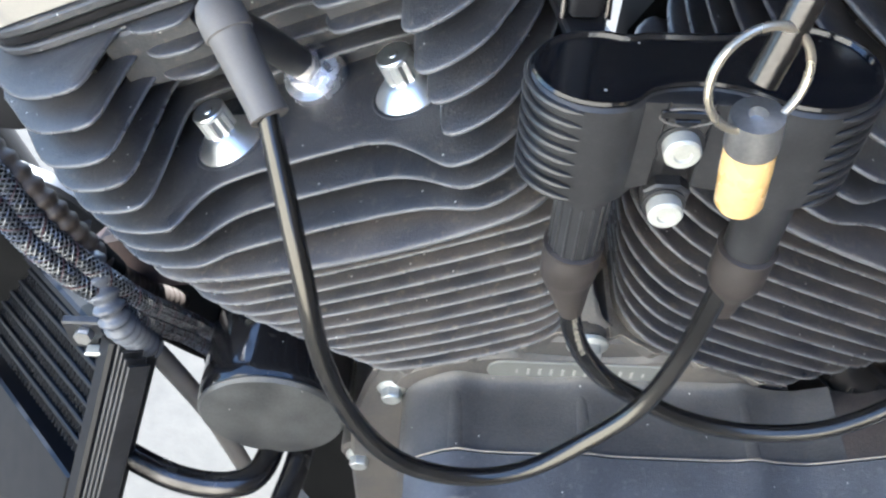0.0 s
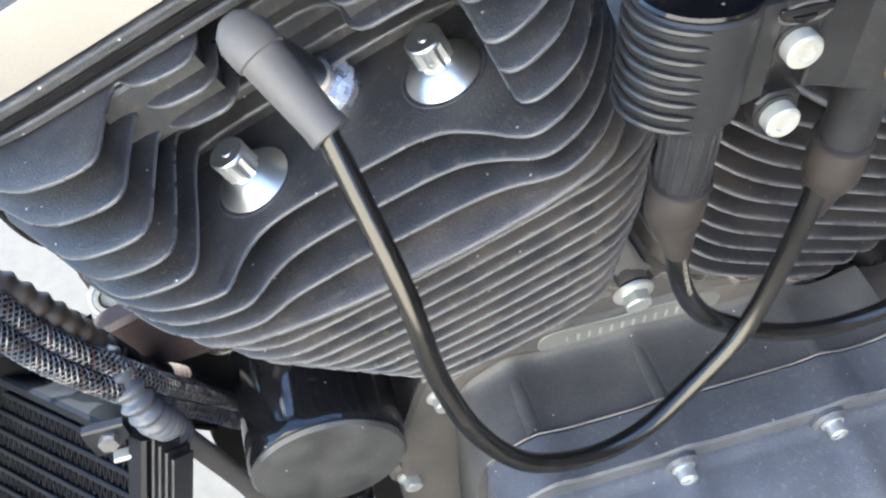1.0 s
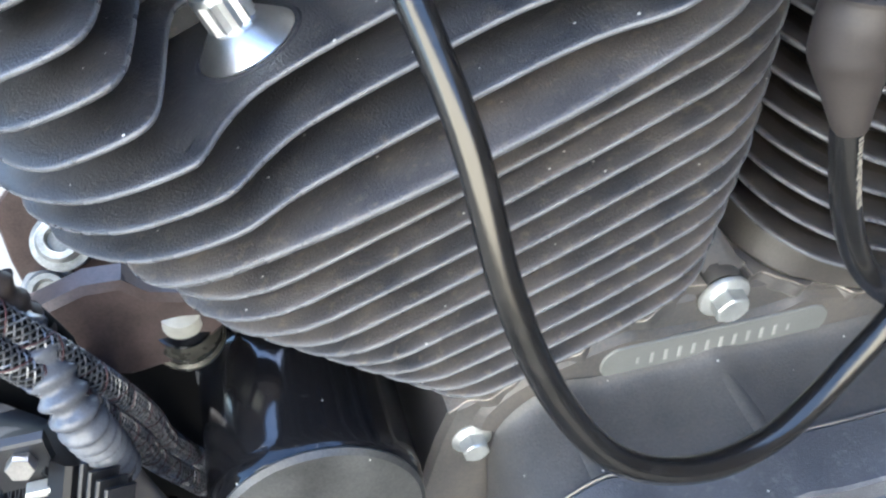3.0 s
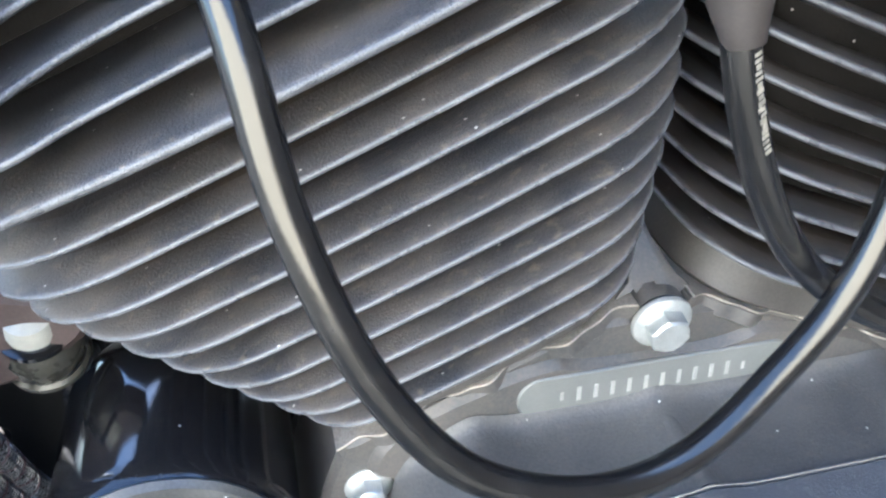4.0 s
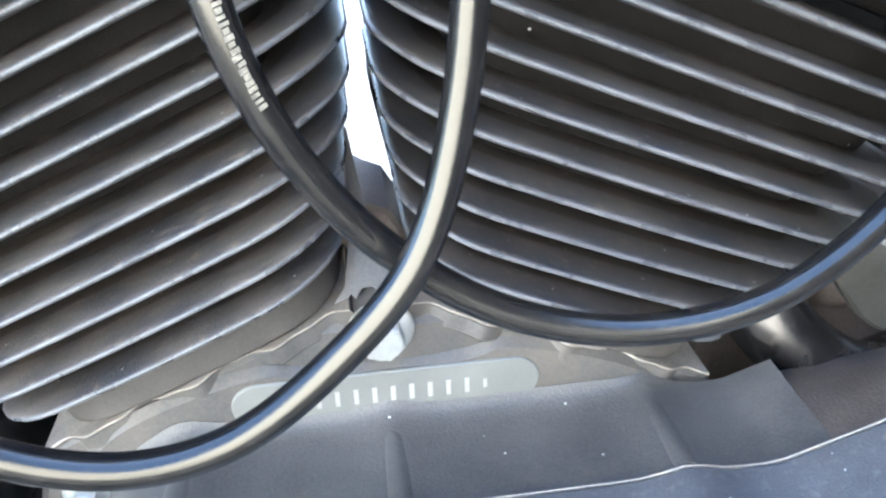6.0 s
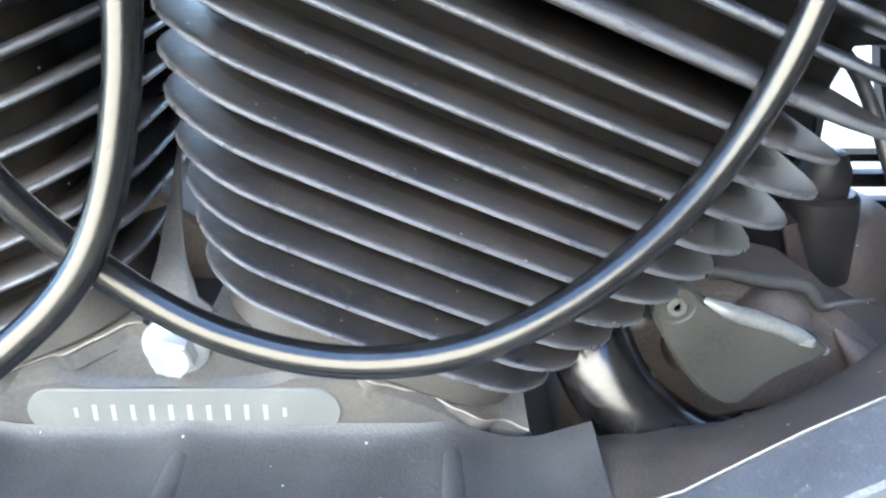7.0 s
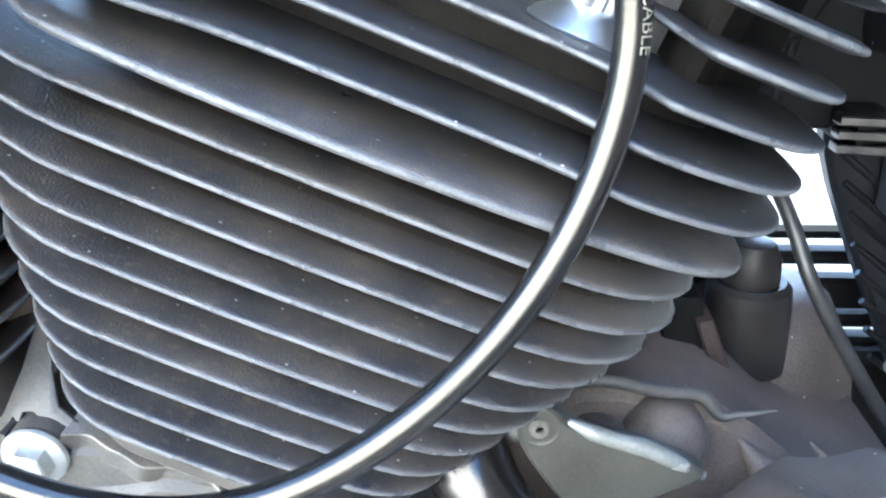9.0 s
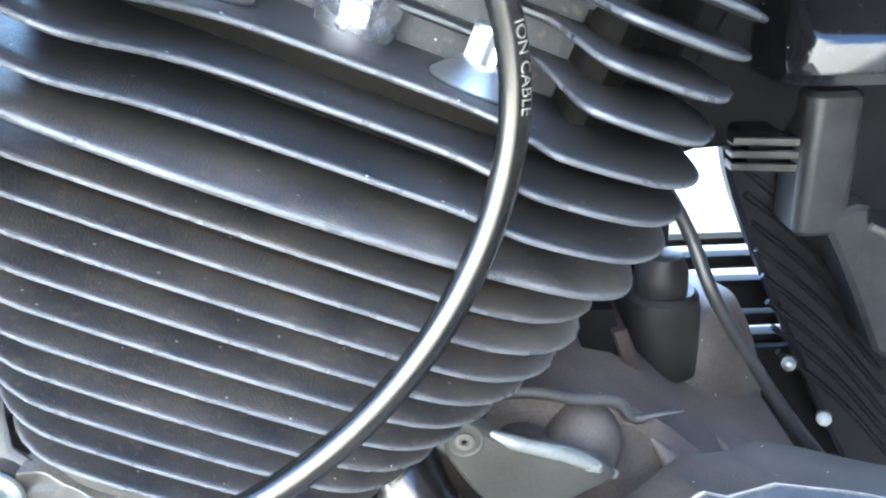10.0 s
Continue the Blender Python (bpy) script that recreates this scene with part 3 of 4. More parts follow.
part("lettering", bm, PRINT, rear, "cream printed lettering", smooth=False)
endR, dirR = plug_boot(toR, 0.0484, -0.0335, 0.2655, 0.0605, -0.0015, 0.2985)

# ---- crankcase ----
case = thing("crankcase", (0, 0.05, -0.25), "grey cast crankcase half with a machined number pad", "crankcase")
prof = [(-0.150, -0.28), (-0.150, -0.090), (-0.128, -0.0115), (-0.118, -0.0075), (0.0, 0.0413), (0.118, -0.0075), (0.128, -0.0115), (0.150, -0.060), (0.240, -0.28)]


def front_to(x, z, y):
    return Vector((x, y, z))


part("body", prism(chaikin(prof, 1), 0.004, 0.12, front_to, 0.003), CASE, case)

def pad_outline(h, w, r):
    return rounded(-w, w, -h, h, r, 0.0, 8)


part("boss", prism(chaikin([(-0.120, -0.040), (0.118, -0.040), (0.112, -0.003), (0.045, 0.020), (0.030, 0.012), (-0.030, 0.012), (-0.045, 0.018), (-0.112, -0.004)], 3), 0.0006, 0.012, front_to, 0.0032), CASE, case)
pad = part("number_pad", prism(pad_outline(0.0098, 0.0575, 0.0097), -0.0004, 0.004, front_to, 0.0006), PAD, case, "pale machined pad with punched characters")
for i in range(12):
    x = -0.0396 + i * 0.0762 / 11
    w = 0.0007 if i in (0, 11) else 0.0009
    h = 0.0020 if i in (0, 11) else 0.0033
    part("character", prism([(x - w, -h), (x + w, -h), (x + w, h), (x - w, h)], -0.0006, 0.0004, front_to, 0.0001), MARK, pad)

# base gaskets with a wavy lip, one under each cylinder
for side, to in (('L', toL), ('R', toR)):
    lip = []
    for i in range(90):
        u = -0.004 + 0.126 * i / 89
        lip.append((u, 0.0020 + 0.0024 * math.sin(u * 170 + 0.6) + 0.0008 * math.sin(u * 410)))
    gk = thing("base_gasket", to(0.057, 0.05, 0.038), "thin bright base gasket with a wavy edge under the cylinder", "gasket", "base gaskets")
    part("sheet", prism(lip + [(0.122, 0.09), (-0.004, 0.09)], 0.0378, 0.0387, to, 0.0002), GASKET, gk)
    ridge = prism([(u, v + 0.0012) for u, v in lip] + [(0.122, 0.09), (-0.004, 0.09)], 0.030, 0.0377, to, 0.001)
    part("deck", ridge, CASE, case)
tabg = thing("gasket_tab", (0, 0.01, 0.034), "bare metal gasket tongue rising between the cylinders", "gasket")
tong = [(-0.0185, 0.0325), (-0.0125, 0.0345), (-0.0100, 0.0385), (-0.0085, 0.0360), (-0.0060, 0.0405), (-0.0020, 0.0408), (0.0005, 0.0368), (0.0035, 0.0385), (0.0055, 0.0352), (0.0120, 0.0335), (0.0190, 0.0318),
        (0.0135, 0.0362), (0.0070, 0.0425), (0.0015, 0.0520), (-0.0020, 0.0630), (-0.0045, 0.0760), (-0.0060, 0.0850), (-0.0074, 0.0850), (-0.0078, 0.0760), (-0.0085, 0.0630), (-0.0095, 0.0520), (-0.0120, 0.0420)]
part("tongue", prism(tong, 0.009, 0.0105, lambda x, z, y: Vector((x, y + max(0.0, z - 0.042) * 1.1, z)), 0.0003), CASE, tabg)


def hex_bolt(at, flange, across, label, direction=(0, -1, 0)):
    b = thing("flange_bolt", at, label, "bolt", "crankcase bolts")
    at = Vector(at)
    d = Vector(direction).normalized()
    part("washer", lathe([(flange, 0.0), (flange * 1.02, 0.0008), (flange * 0.98, 0.0022), (flange * 0.72, 0.0036)], at, d, 36), ZINC, b)
    part("hexagon", star(across, across, 3, 0.0030, 0.0100, at, d, 0.97), ZINC, b)
    part("cap", lathe([(across * 0.88, 0.0), (across * 0.80, 0.0008), (across * 0.5, 0.0010), (0.0, 0.0008)], at + d * 0.0096, d, 30), ZINC, b)
    return b


hex_bolt((-0.0005, 0.003, 0.0270), 0.0120, 0.0085, "bright zinc flange bolt above the number pad", (0, -1, -0.12))
hex_bolt((-0.1165, 0.006, -0.0340), 0.0098, 0.0068, "bright zinc flange bolt beside the oil filter", (0, -1, -0.05))
hex_bolt((-0.1430, 0.008, -0.1340), 0.0098, 0.0068, "zinc flange bolt low on the crankcase")
part("bolt_boss", lathe([(0.016, 0.0), (0.016, 0.020), (0.0145, 0.0225)], (-0.1165, 0.029, -0.0340), (0, -1, 0), 32), CASE, case)
part("bolt_boss", lathe([(0.014, 0.0), (0.014, 0.018), (0.012, 0.0205)], (-0.1430, 0.029, -0.1340), (0, -1, 0), 32), CASE, case)
part("bolt_boss", lathe([(0.0122, 0.0), (0.0122, 0.010), (0.0112, 0.0125)], (-0.0005, 0.016, 0.0270), (0, -1, 0), 32), CASE, case)


def top_of(x, lift=0.0):
    """The upper edge of the primary chain case, which climbs towards the rear."""
    rows = [(-0.20, -0.012), (0.13, -0.0115), (0.169, 0.002), (0.204, 0.025), (0.236, 0.043), (0.250, 0.056), (0.260, 0.053), (0.272, 0.058), (0.300, 0.053), (0.33, 0.044), (0.43, 0.02)]
    z = float(np.interp(x, [r[0] for r in rows], [r[1] for r in rows]))
    for c, h, w in ((0.098, 0.0035, 0.010), (0.000, 0.0030, 0.010), (-0.075, 0.003, 0.010)):
        z += h * math.exp(-((x - c) / w) ** 2)
    if x < -0.072:
        d = min(1.0, (-0.072 - x) / 0.038)
        z -= 0.038 * (1.0 - math.sqrt(1.0 - d * d))
    return z + lift


def back_of(x):
    """The upper edge of the rear hump along its back, lower than at the cover's seam."""
    rows = [(0.1492, -0.0125), (0.200, -0.0060), (0.218, 0.0015), (0.234, 0.0110), (0.244, 0.0185), (0.2525, 0.0275), (0.2605, 0.0345), (0.268, 0.0335), (0.277, 0.0345), (0.287, 0.0385), (0.302, 0.0355), (0.325, 0.0283), (0.43, 0.0)]
    return float(np.interp(x, [r[0] for r in rows], [r[1] for r in rows]))


def chain_case(lift, x0, x1, n=70):
    xs = [x0 + (x1 - x0) * i / n for i in range(n + 1)]
    return [(x, top_of(x, lift)) for x in xs][::-1] + [(x0, -0.30), (x1, -0.30)]


prim = thing("primary_case", (0.1, -0.03, -0.30), "dusty grey inner primary chain case", "primary case")
bm = bmesh.new()
loops = []
for y, lift in ((-0.0479, -0.0024), (-0.0470, -0.0012), (-0.030, -0.0010), (-0.014, -0.0006), (-0.0080, 0.0002), (-0.0040, 0.0016), (-0.0016, 0.0036), (0.0000, 0.0064)):
    loops.append([front_to(x, z - max(0.0, lift) * max(0.0, min(1.0, (x - 0.080) / 0.04)) if z > -0.2 else z, y) for x, z in chain_case(lift, -0.110, 0.150)])
rings(bm, loops)
part("body", bm, SHELF, prim)
bm = bmesh.new()
loops = []
for y, k, lift in ((-0.0478, 0.0, -0.0020), (-0.0470, 0.0, -0.0012), (-0.030, 0.30, -0.0008), (-0.012, 0.68, -0.0006), (0.0012, 0.97, -0.0006), (0.0026, 1.0, -0.0014), (0.0032, 1.0, -0.0028)):
    loops.append([front_to(x, z + (back_of(x) - top_of(x)) * k if z > -0.2 else z, y) for x, z in chain_case(lift, 0.1492, 0.420, 110)])
rings(bm, loops)
part("hump", bm, HUMP, prim, "dusty brown rear hump")
for x in (-0.075, 0.000, 0.098):
    z = top_of(x) - 0.0070
    part("rib", tube([Vector((x, -0.0470, z)), Vector((x, -0.020, z)), Vector((x, 0.002, z))], 0.0068, 24), SHELF, prim)
cov = thing("primary_cover", (0.1, -0.08, -0.30), "black wrinkle-painted primary cover with bolt lugs along its edge", "engine cover")
part("shell", prism(chain_case(0.0005, -0.105, 0.415), -0.0800, -0.0490, front_to, 0.0014), WRINKLE, cov)
bm = bmesh.new()
loops = []
for y, drop in ((-0.0790, 0.012), (-0.0830, 0.0125), (-0.0860, 0.0150), (-0.0900, 0.0155), (-0.1150, 0.0220), (-0.1350, 0.0330), (-0.1500, 0.0500), (-0.1600, 0.0720), (-0.1650, 0.1050)):
    loops.append([front_to(x, z - drop if z > -0.2 else z, y) for x, z in chain_case(0.0, -0.095 + drop * 0.3, 0.410)])
rings(bm, loops)
part("face", bm, WRINKLE, cov, "broad rounded face of the cover")
part("seam", prism([(x, z if z > -0.2 else z) for x, z in chain_case(0.0003, -0.104, 0.414)], -0.0488, -0.0480, front_to, 0.0002), GASKET, cov, "pale gasket line")
for x, z in ((-0.003, -0.021), (0.0872, -0.020)):
    lug = [(x - 0.012, z - 0.020), (x + 0.012, z - 0.020), (x + 0.0095, z + 0.0045), (x + 0.004, z + 0.0085), (x - 0.004, z + 0.0085), (x - 0.0095, z + 0.0045)]
    part("lug", prism(chaikin(lug, 1), -0.0850, -0.0500, front_to, 0.002), WRINKLE, cov)
    hb = thing("cover_bolt", (x, -0.085, z), "small zinc bolt in the primary cover's lug", "bolt", "primary cover bolts")
    part("washer", lathe([(0.0066, 0.0), (0.0066, 0.0012)], (x, -0.0851, z), (0, -1, 0), 28), ZINC, hb)
    part("head", lathe([(0.0050, 0.001), (0.0052, 0.0016), (0.0052, 0.0078), (0.0046, 0.0085), (0.0028, 0.0085), (0.0026, 0.0055)], (x, -0.0851, z), (0, -1, 0), 28), ZINC, hb)

# ---- ignition coil ----
coil = thing("ignition_coil", (-0.009, -0.058, 0.232), "black twin-tower ignition coil with ribbed ends between the cylinders", "ignition coil")


def coil_plan(r=0.0):
    pts = []
    for i in range(15):
        a = radians(-62 - 236 * i / 14)
        pts.append((-0.0415 + (0.0222 + r) * math.cos(a), -0.0650 + (0.0195 + r) * math.sin(a)))
    pts += [(-0.024, -0.0455 + r), (0.002, -0.0455 + r)]
    for i in range(15):
        a = radians(118 - 236 * i / 14)
        pts.append((0.0255 + (0.0245 + r) * math.cos(a), -0.0610 + (0.0225 + r) * math.sin(a)))
    pts += [(0.004, -0.0745 - r), (-0.009, -0.0720 - r), (-0.024, -0.0745 - r)]
    return chaikin(pts, 1)


part("housing", prism(coil_plan(), 0.2330, 0.2765, flat, 0.0015), PLASTIC, coil)
bm = bmesh.new()
o = coil_plan()
rings(bm, [[flat(x, y, z) for x, y in inset(o, d)] for d, z in ((0.0012, 0.2760), (0.0004, 0.2775), (0.0010, 0.2785), (0.0022, 0.2785), (0.0030, 0.2772))])
part("potting", bm, GLOSS, coil, "glossy black sealed top")
for z in [0.2365 + 0.0054 * i for i in range(8)]:
    for cx, cy, a0, a1 in ((-0.0415, -0.0650, 100, 255), (0.0255, -0.0610, 80, -75)):
        arc = [Vector((cx + (0.0227 if cx < 0 else 0.0250) * math.cos(radians(a0 + (a1 - a0) * i / 24)), cy + (0.0200 if cx < 0 else 0.0230) * math.sin(radians(a0 + (a1 - a0) * i / 24)), z)) for i in range(25)]
        part("rib", tube(arc, lambda t: 0.0013 * min(1, 12 * t + 0.2, 12 * (1 - t) + 0.2), 8), PLASTIC, coil)
for web in ([(-0.036, 0.2345), (-0.0200, 0.2390), (-0.0200, 0.2755), (-0.036, 0.2755)], [(-0.0060, 0.2390), (0.016, 0.2345), (0.016, 0.2755), (-0.0060, 0.2755)],
            [(-0.0202, 0.2505), (-0.0058, 0.2505), (-0.0058, 0.2754), (-0.0202, 0.2754)],
            chaikin([(-0.0215, 0.2388), (-0.0205, 0.2260), (-0.0170, 0.2215), (-0.0130, 0.2200), (-0.0090, 0.2215), (-0.0055, 0.2260), (-0.0045, 0.2388)], 1)):
    part("front_web", prism(web, -0.0785, -0.0715, front_to, 0.0008), PLASTIC, coil)
# the recess shade is put into the floor's dark colour
part("slot_floor", prism([(-0.0200, 0.2385), (-0.0060, 0.2385), (-0.0060, 0.2508), (-0.0200, 0.2508)], -0.0730, -0.0720, front_to, 0.0002), DARK, coil, "slot floor coloured dark like the hole's shade")
for x, z in ((-0.0136, 0.2590), (-0.0130, 0.2300)):
    cb = thing("coil_bolt", (x, -0.0785, z), "pale socket-head bolt holding the coil", "bolt", "coil bolts")
    part("head", lathe([(0.0060, 0.0), (0.0061, 0.0006), (0.0061, 0.0052), (0.0053, 0.0062), (0.0030, 0.0062), (0.0026, 0.0054), (0.0, 0.0053)], (x, -0.0788, z), (0, -1, 0), 32), CREAM, cb)
    part("washer_seat", lathe([(0.0076, 0.0), (0.0076, 0.0008), (0.0066, 0.0010)], (x, -0.0784, z), (0, -1, 0), 30), PLASTIC, coil)
# raised emblem: an oval rim, a bar and a shield
oval = [Vector((-0.0135 + 0.0088 * math.cos(2 * math.pi * i / 40), -0.0788, 0.2700 + 0.0036 * math.sin(2 * math.pi * i / 40))) for i in range(41)]
part("emblem_rim", tube(oval, 0.00045, 8), BOOT, coil, "grey raised rim of a badge")
part("emblem_bar", prism(rounded(-0.0225, -0.0045, 0.2697, 0.2728, 0.0006), -0.0797, -0.0782, front_to, 0.0004), GLOSS, coil)
part("emblem_shield", prism([(-0.0175, 0.2690), (-0.0095, 0.2690), (-0.0105, 0.2672), (-0.0135, 0.2660), (-0.0165, 0.2672)], -0.0795, -0.0782, front_to, 0.0003), GLOSS, coil)
for x, y in ((-0.0405, -0.0745), (0.0250, -0.0735)):
    tower = part("tower", lathe([(0.0092, 0.0), (0.0095, 0.002), (0.0095, 0.068), (0.0085, 0.0765)], (x, y, 0.1985), (0, 0, 1), 32), PLASTIC, coil)
    if x < 0:
        for a in range(0, 360, 24):
            px, py = x + 0.0094 * math.cos(radians(a)), y + 0.0094 * math.sin(radians(a))
            part("flute", lathe([(0.0004, 0.0), (0.0007, 0.001), (0.0007, 0.027), (0.0004, 0.028)], (px, py, 0.203), (0, 0, 1), 8), PLASTIC, tower)
for x, y, tx, ty, tz in ((-0.0405, -0.0745, -0.0368, -0.0783, 0.164), (0.0250, -0.0735, 0.0266, -0.0712, 0.160)):
    bt = thing("coil_boot", (x, y, 0.2), "brownish rubber boot on the coil tower", "cable boot", "coil boots")
    path = spline([(x, y, 0.2035), (x, y, 0.196), (x * 0.97 + tx * 0.03, y, 0.186), ((x + tx) / 2, (y + ty) / 2, 0.175), (tx, ty, tz)], 6)
    rr = [0.0103, 0.0112, 0.0110, 0.0075, 0.0046]
    part("sleeve", tube(path, lambda t: rr[min(int(t * 4), 3)] + (rr[min(int(t * 4), 3) + 1] - rr[min(int(t * 4), 3)]) * (t * 4 - min(int(t * 4), 3)), 28), RUBBER, bt)
    part("lip", lathe([(0.0100, 0.0), (0.0112, 0.0004), (0.0114, 0.0016), (0.0100, 0.0022)], (x, y, 0.2018), (0, 0, 1), 32), RUBBER, bt)
brace = thing("coil_bracket", (-0.044, -0.035, 0.278), "black bracket and posts behind the coil", "bracket")
part("plate", prism(chaikin([(-0.055, -0.046), (-0.033, -0.046), (-0.033, 0.060), (-0.055, 0.060)], 1), 0.2700, 0.2750, flat, 0.001), DARK, brace)
for x in (-0.0515, -0.0365):
    part("post", lathe([(0.0014, 0.0), (0.0014, 0.07)], (x, -0.0360, 0.2755), (0, 0.35, 1), 14), ELBOW, brace)
part("cover", prism(rounded(-0.050, -0.038, -0.038, -0.020, 0.003), 0.2755, 0.340, flat, 0.002), DARK, brace)

for ob in [o for o in bpy.data.objects if o.parent is None and o.name.split(".")[0] in ("ignition_coil", "coil_bolt", "coil_boot", "coil_bracket")]:
    ob.location += Vector((0.0043, 0.0040, -0.0008))

# ---- key fob ----
key = thing("key_fob", (-0.009, -0.114, 0.272), "amber key fob on a split ring hanging before the coil", "key ring")
part("fob", lathe([(0.0058, 0.0), (0.0068, 0.002), (0.0070, 0.016), (0.0069, 0.024)], (-0.0015, -0.1135, 0.2715), (-0.14, -0.06, 1), 32), AMBER, key)
part("cap", lathe([(0.0071, 0.0), (0.0072, 0.002), (0.0068, 0.011), (0.0025, 0.0115), (0.002, 0.009)], Vector((-0.0015, -0.1135, 0.2715)) + Vector((-0.14, -0.06, 1)).normalized() * 0.024, (-0.14, -0.06, 1), 32), STEEL, key, "grey metal cap")
ring_c, ru, rv = Vector((-0.0085, -0.114, 0.3160)), Vector((1, 0.25, -0.1)).normalized(), Vector((0.08, 0.35, 1)).normalized()
part("ring", tube([ring_c + (ru * math.cos(2 * math.pi * i / 48) + rv * math.sin(2 * math.pi * i / 48)) * 0.0134 for i in range(49)], 0.0012, 10), BRASS, key)
part("key_blade", tube([Vector((-0.006, -0.110, 0.312)), Vector((0.000, -0.104, 0.332)), Vector((0.010, -0.092, 0.372))], 0.0042, 12), ELBOW, key, "worn brown-grey key shank")
lock = thing("ignition_switch", (0.006, -0.080, 0.372), "black ignition switch that holds the key", "ignition switch")
part("barrel", lathe([(0.012, 0.0), (0.0125, 0.002), (0.0125, 0.040)], (0.009, -0.0935, 0.3700), (0.1, 0.3, 1), 28), DARK, lock)
part("stay", block((-0.004, -0.085, 0.395), (0.018, 0.040, 0.403)), DARK, lock)

# ---- oil filter ----
fil = thing("oil_filter", (-0.187, 0.02, -0.07), "gloss black oil filter canister with a satin end", "oil filter")
part("canister", lathe([(0.0440, 0.0), (0.0462, 0.003), (0.0466, 0.010), (0.0466, 0.105), (0.044, 0.108)], (-0.190, -0.0170, -0.0340), (0, 1, 0), 56), GLOSS, fil)
part("end", lathe([(0.0448, 0.0), (0.0455, -0.0016), (0.0436, -0.0040), (0.0372, -0.0046), (0.0, -0.0050)], (-0.190, -0.0170, -0.0340), (0, 1, 0), 56), FILTEREND, fil, "satin grey-black domed end")

# ---- front of the engine: hoses, cooler, mounts ----


def helices(path, r, strands, turns, wire):
    """Braid: two families of thin wires wound round a hose."""
    bm = bmesh.new()
    fr = frames_along(path)
    for sense in (1, -1):
        for k in range(strands):
            pts = []
            for i, (p, (u, v)) in enumerate(zip(path, fr)):
                a = 2 * math.pi * (k / strands + sense * turns * i / (len(path) - 1))
                lift = r + wire * 0.35 * math.cos(math.pi * strands * i * turns * 2 / (len(path) - 1) + (0 if sense > 0 else math.pi))
                pts.append(p + (u * math.cos(a) + v * math.sin(a)) * lift)
            rows = []
            for p, (u, v) in zip(pts, frames_along(pts)):
                rows.append([p + (u * math.cos(q) + v * math.sin(q)) * wire for q in (0.6, 2.2, 3.75, 5.3)])
            rings(bm, rows)
    return bm


for off in ((0.0030, 0.0038, 0.0012), (-0.0030, -0.0038, -0.0012)):
    o = Vector(off)
    way = spline([Vector(p) + o for p in ((-0.3808, 0.0347, 0.1774), (-0.3304, 0.0231, 0.1479), (-0.2980, 0.0052, 0.1015), (-0.2673, 0.0048, 0.0505), (-0.2592, 0.0287, -0.0034), (-0.2605, 0.0573, -0.0557), (-0.245, 0.0700, -0.1008))], 40)
    hose = thing("braided_hose", way[-1], "steel-braided oil hose with black and red threads", "hose", "braided hoses")
    part("core", tube(way, 0.0056, 18), VOID, hose)
    part("thread", helices(way, 0.0060, 1, 16, 0.0004), REDTHREAD, hose, "thin red tracer thread", angle=80)
    braid = part("braid", helices(way, 0.0058, 8, 15, 0.00048), BRAID, hose, "woven steel braid", angle=80)
    tagged(braid, kind="stuff")


def corrugated(path, r, ribs, depth):
    return tube(path, lambda t: r + depth * math.cos(2 * math.pi * ribs * t), 22)


loom = thing("wiring_loom", (-0.25, 0.03, 0.04), "brownish corrugated wiring loom behind the hoses", "cable loom")
part("tape", tube(spline([(-0.2830, 0.0205, 0.0740), (-0.2785, 0.0205, 0.0620), (-0.2765, 0.0215, 0.0540)], 6), 0.0086, 18), VOID, loom, "black tape wrap")
part("sleeve", corrugated(spline([(-0.3750, 0.0700, 0.1540), (-0.3300, 0.0400, 0.1440), (-0.2935, 0.0200, 0.1080), (-0.2770, 0.0210, 0.0570), (-0.2740, 0.0440, 0.0080), (-0.268, 0.068, -0.036)], 40), 0.0068, 32, 0.0009), LOOM, loom)
flex = thing("flexible_pipe", (-0.257, -0.004, 0.0), "shiny black ribbed flexible pipe over a plain hose", "pipe")
part("bellows", corrugated(spline([(-0.2900, 0.0260, 0.0880), (-0.2760, 0.0040, 0.0660), (-0.2690, -0.0060, 0.0440), (-0.2678, 0.0020, 0.0200), (-0.2685, 0.0120, -0.0080)], 50), 0.0084, 13, 0.0013), RIBBED, flex)
part("hose", tube(spline([(-0.2675, 0.0095, -0.0040), (-0.2673, 0.0190, -0.0318), (-0.2506, 0.0236, -0.1144), (-0.2396, 0.0245, -0.1982)], 12), 0.0068, 20), BOOT, flex, "plain grey-black hose")
for rows in (((-0.330, 0.000, -0.078), (-0.296, -0.024, -0.075), (-0.252, -0.044, -0.074), (-0.216, -0.046, -0.076), (-0.199, -0.028, -0.082), (-0.194, 0.030, -0.090)),
             ((-0.190, -0.110, -0.100), (-0.186, -0.060, -0.088), (-0.179, -0.024, -0.088), (-0.175, 0.030, -0.090))):
    oil = thing("oil_pipe", rows[-1], "shiny dark metal oil pipe curving under the filter", "pipe", "oil pipes")
    part("pipe", tube(spline(rows, 10), 0.0085, 20), ELBOW, oil)

cn = Vector((-0.67, -0.49, 0.56)).normalized()
cr = Vector((0.69, -0.69, 0.23))
cr = (cr - cn * cr.dot(cn)).normalized()
ce = cn.cross(cr)
if ce.z > 0:
    ce = -ce
ca = Vector((-0.279, -0.002, 0.010))


def on_cooler(a, b, h):
    """a back along the rows, b down the side, h out of the face."""
    return ca - cr * a + ce * b + cn * h


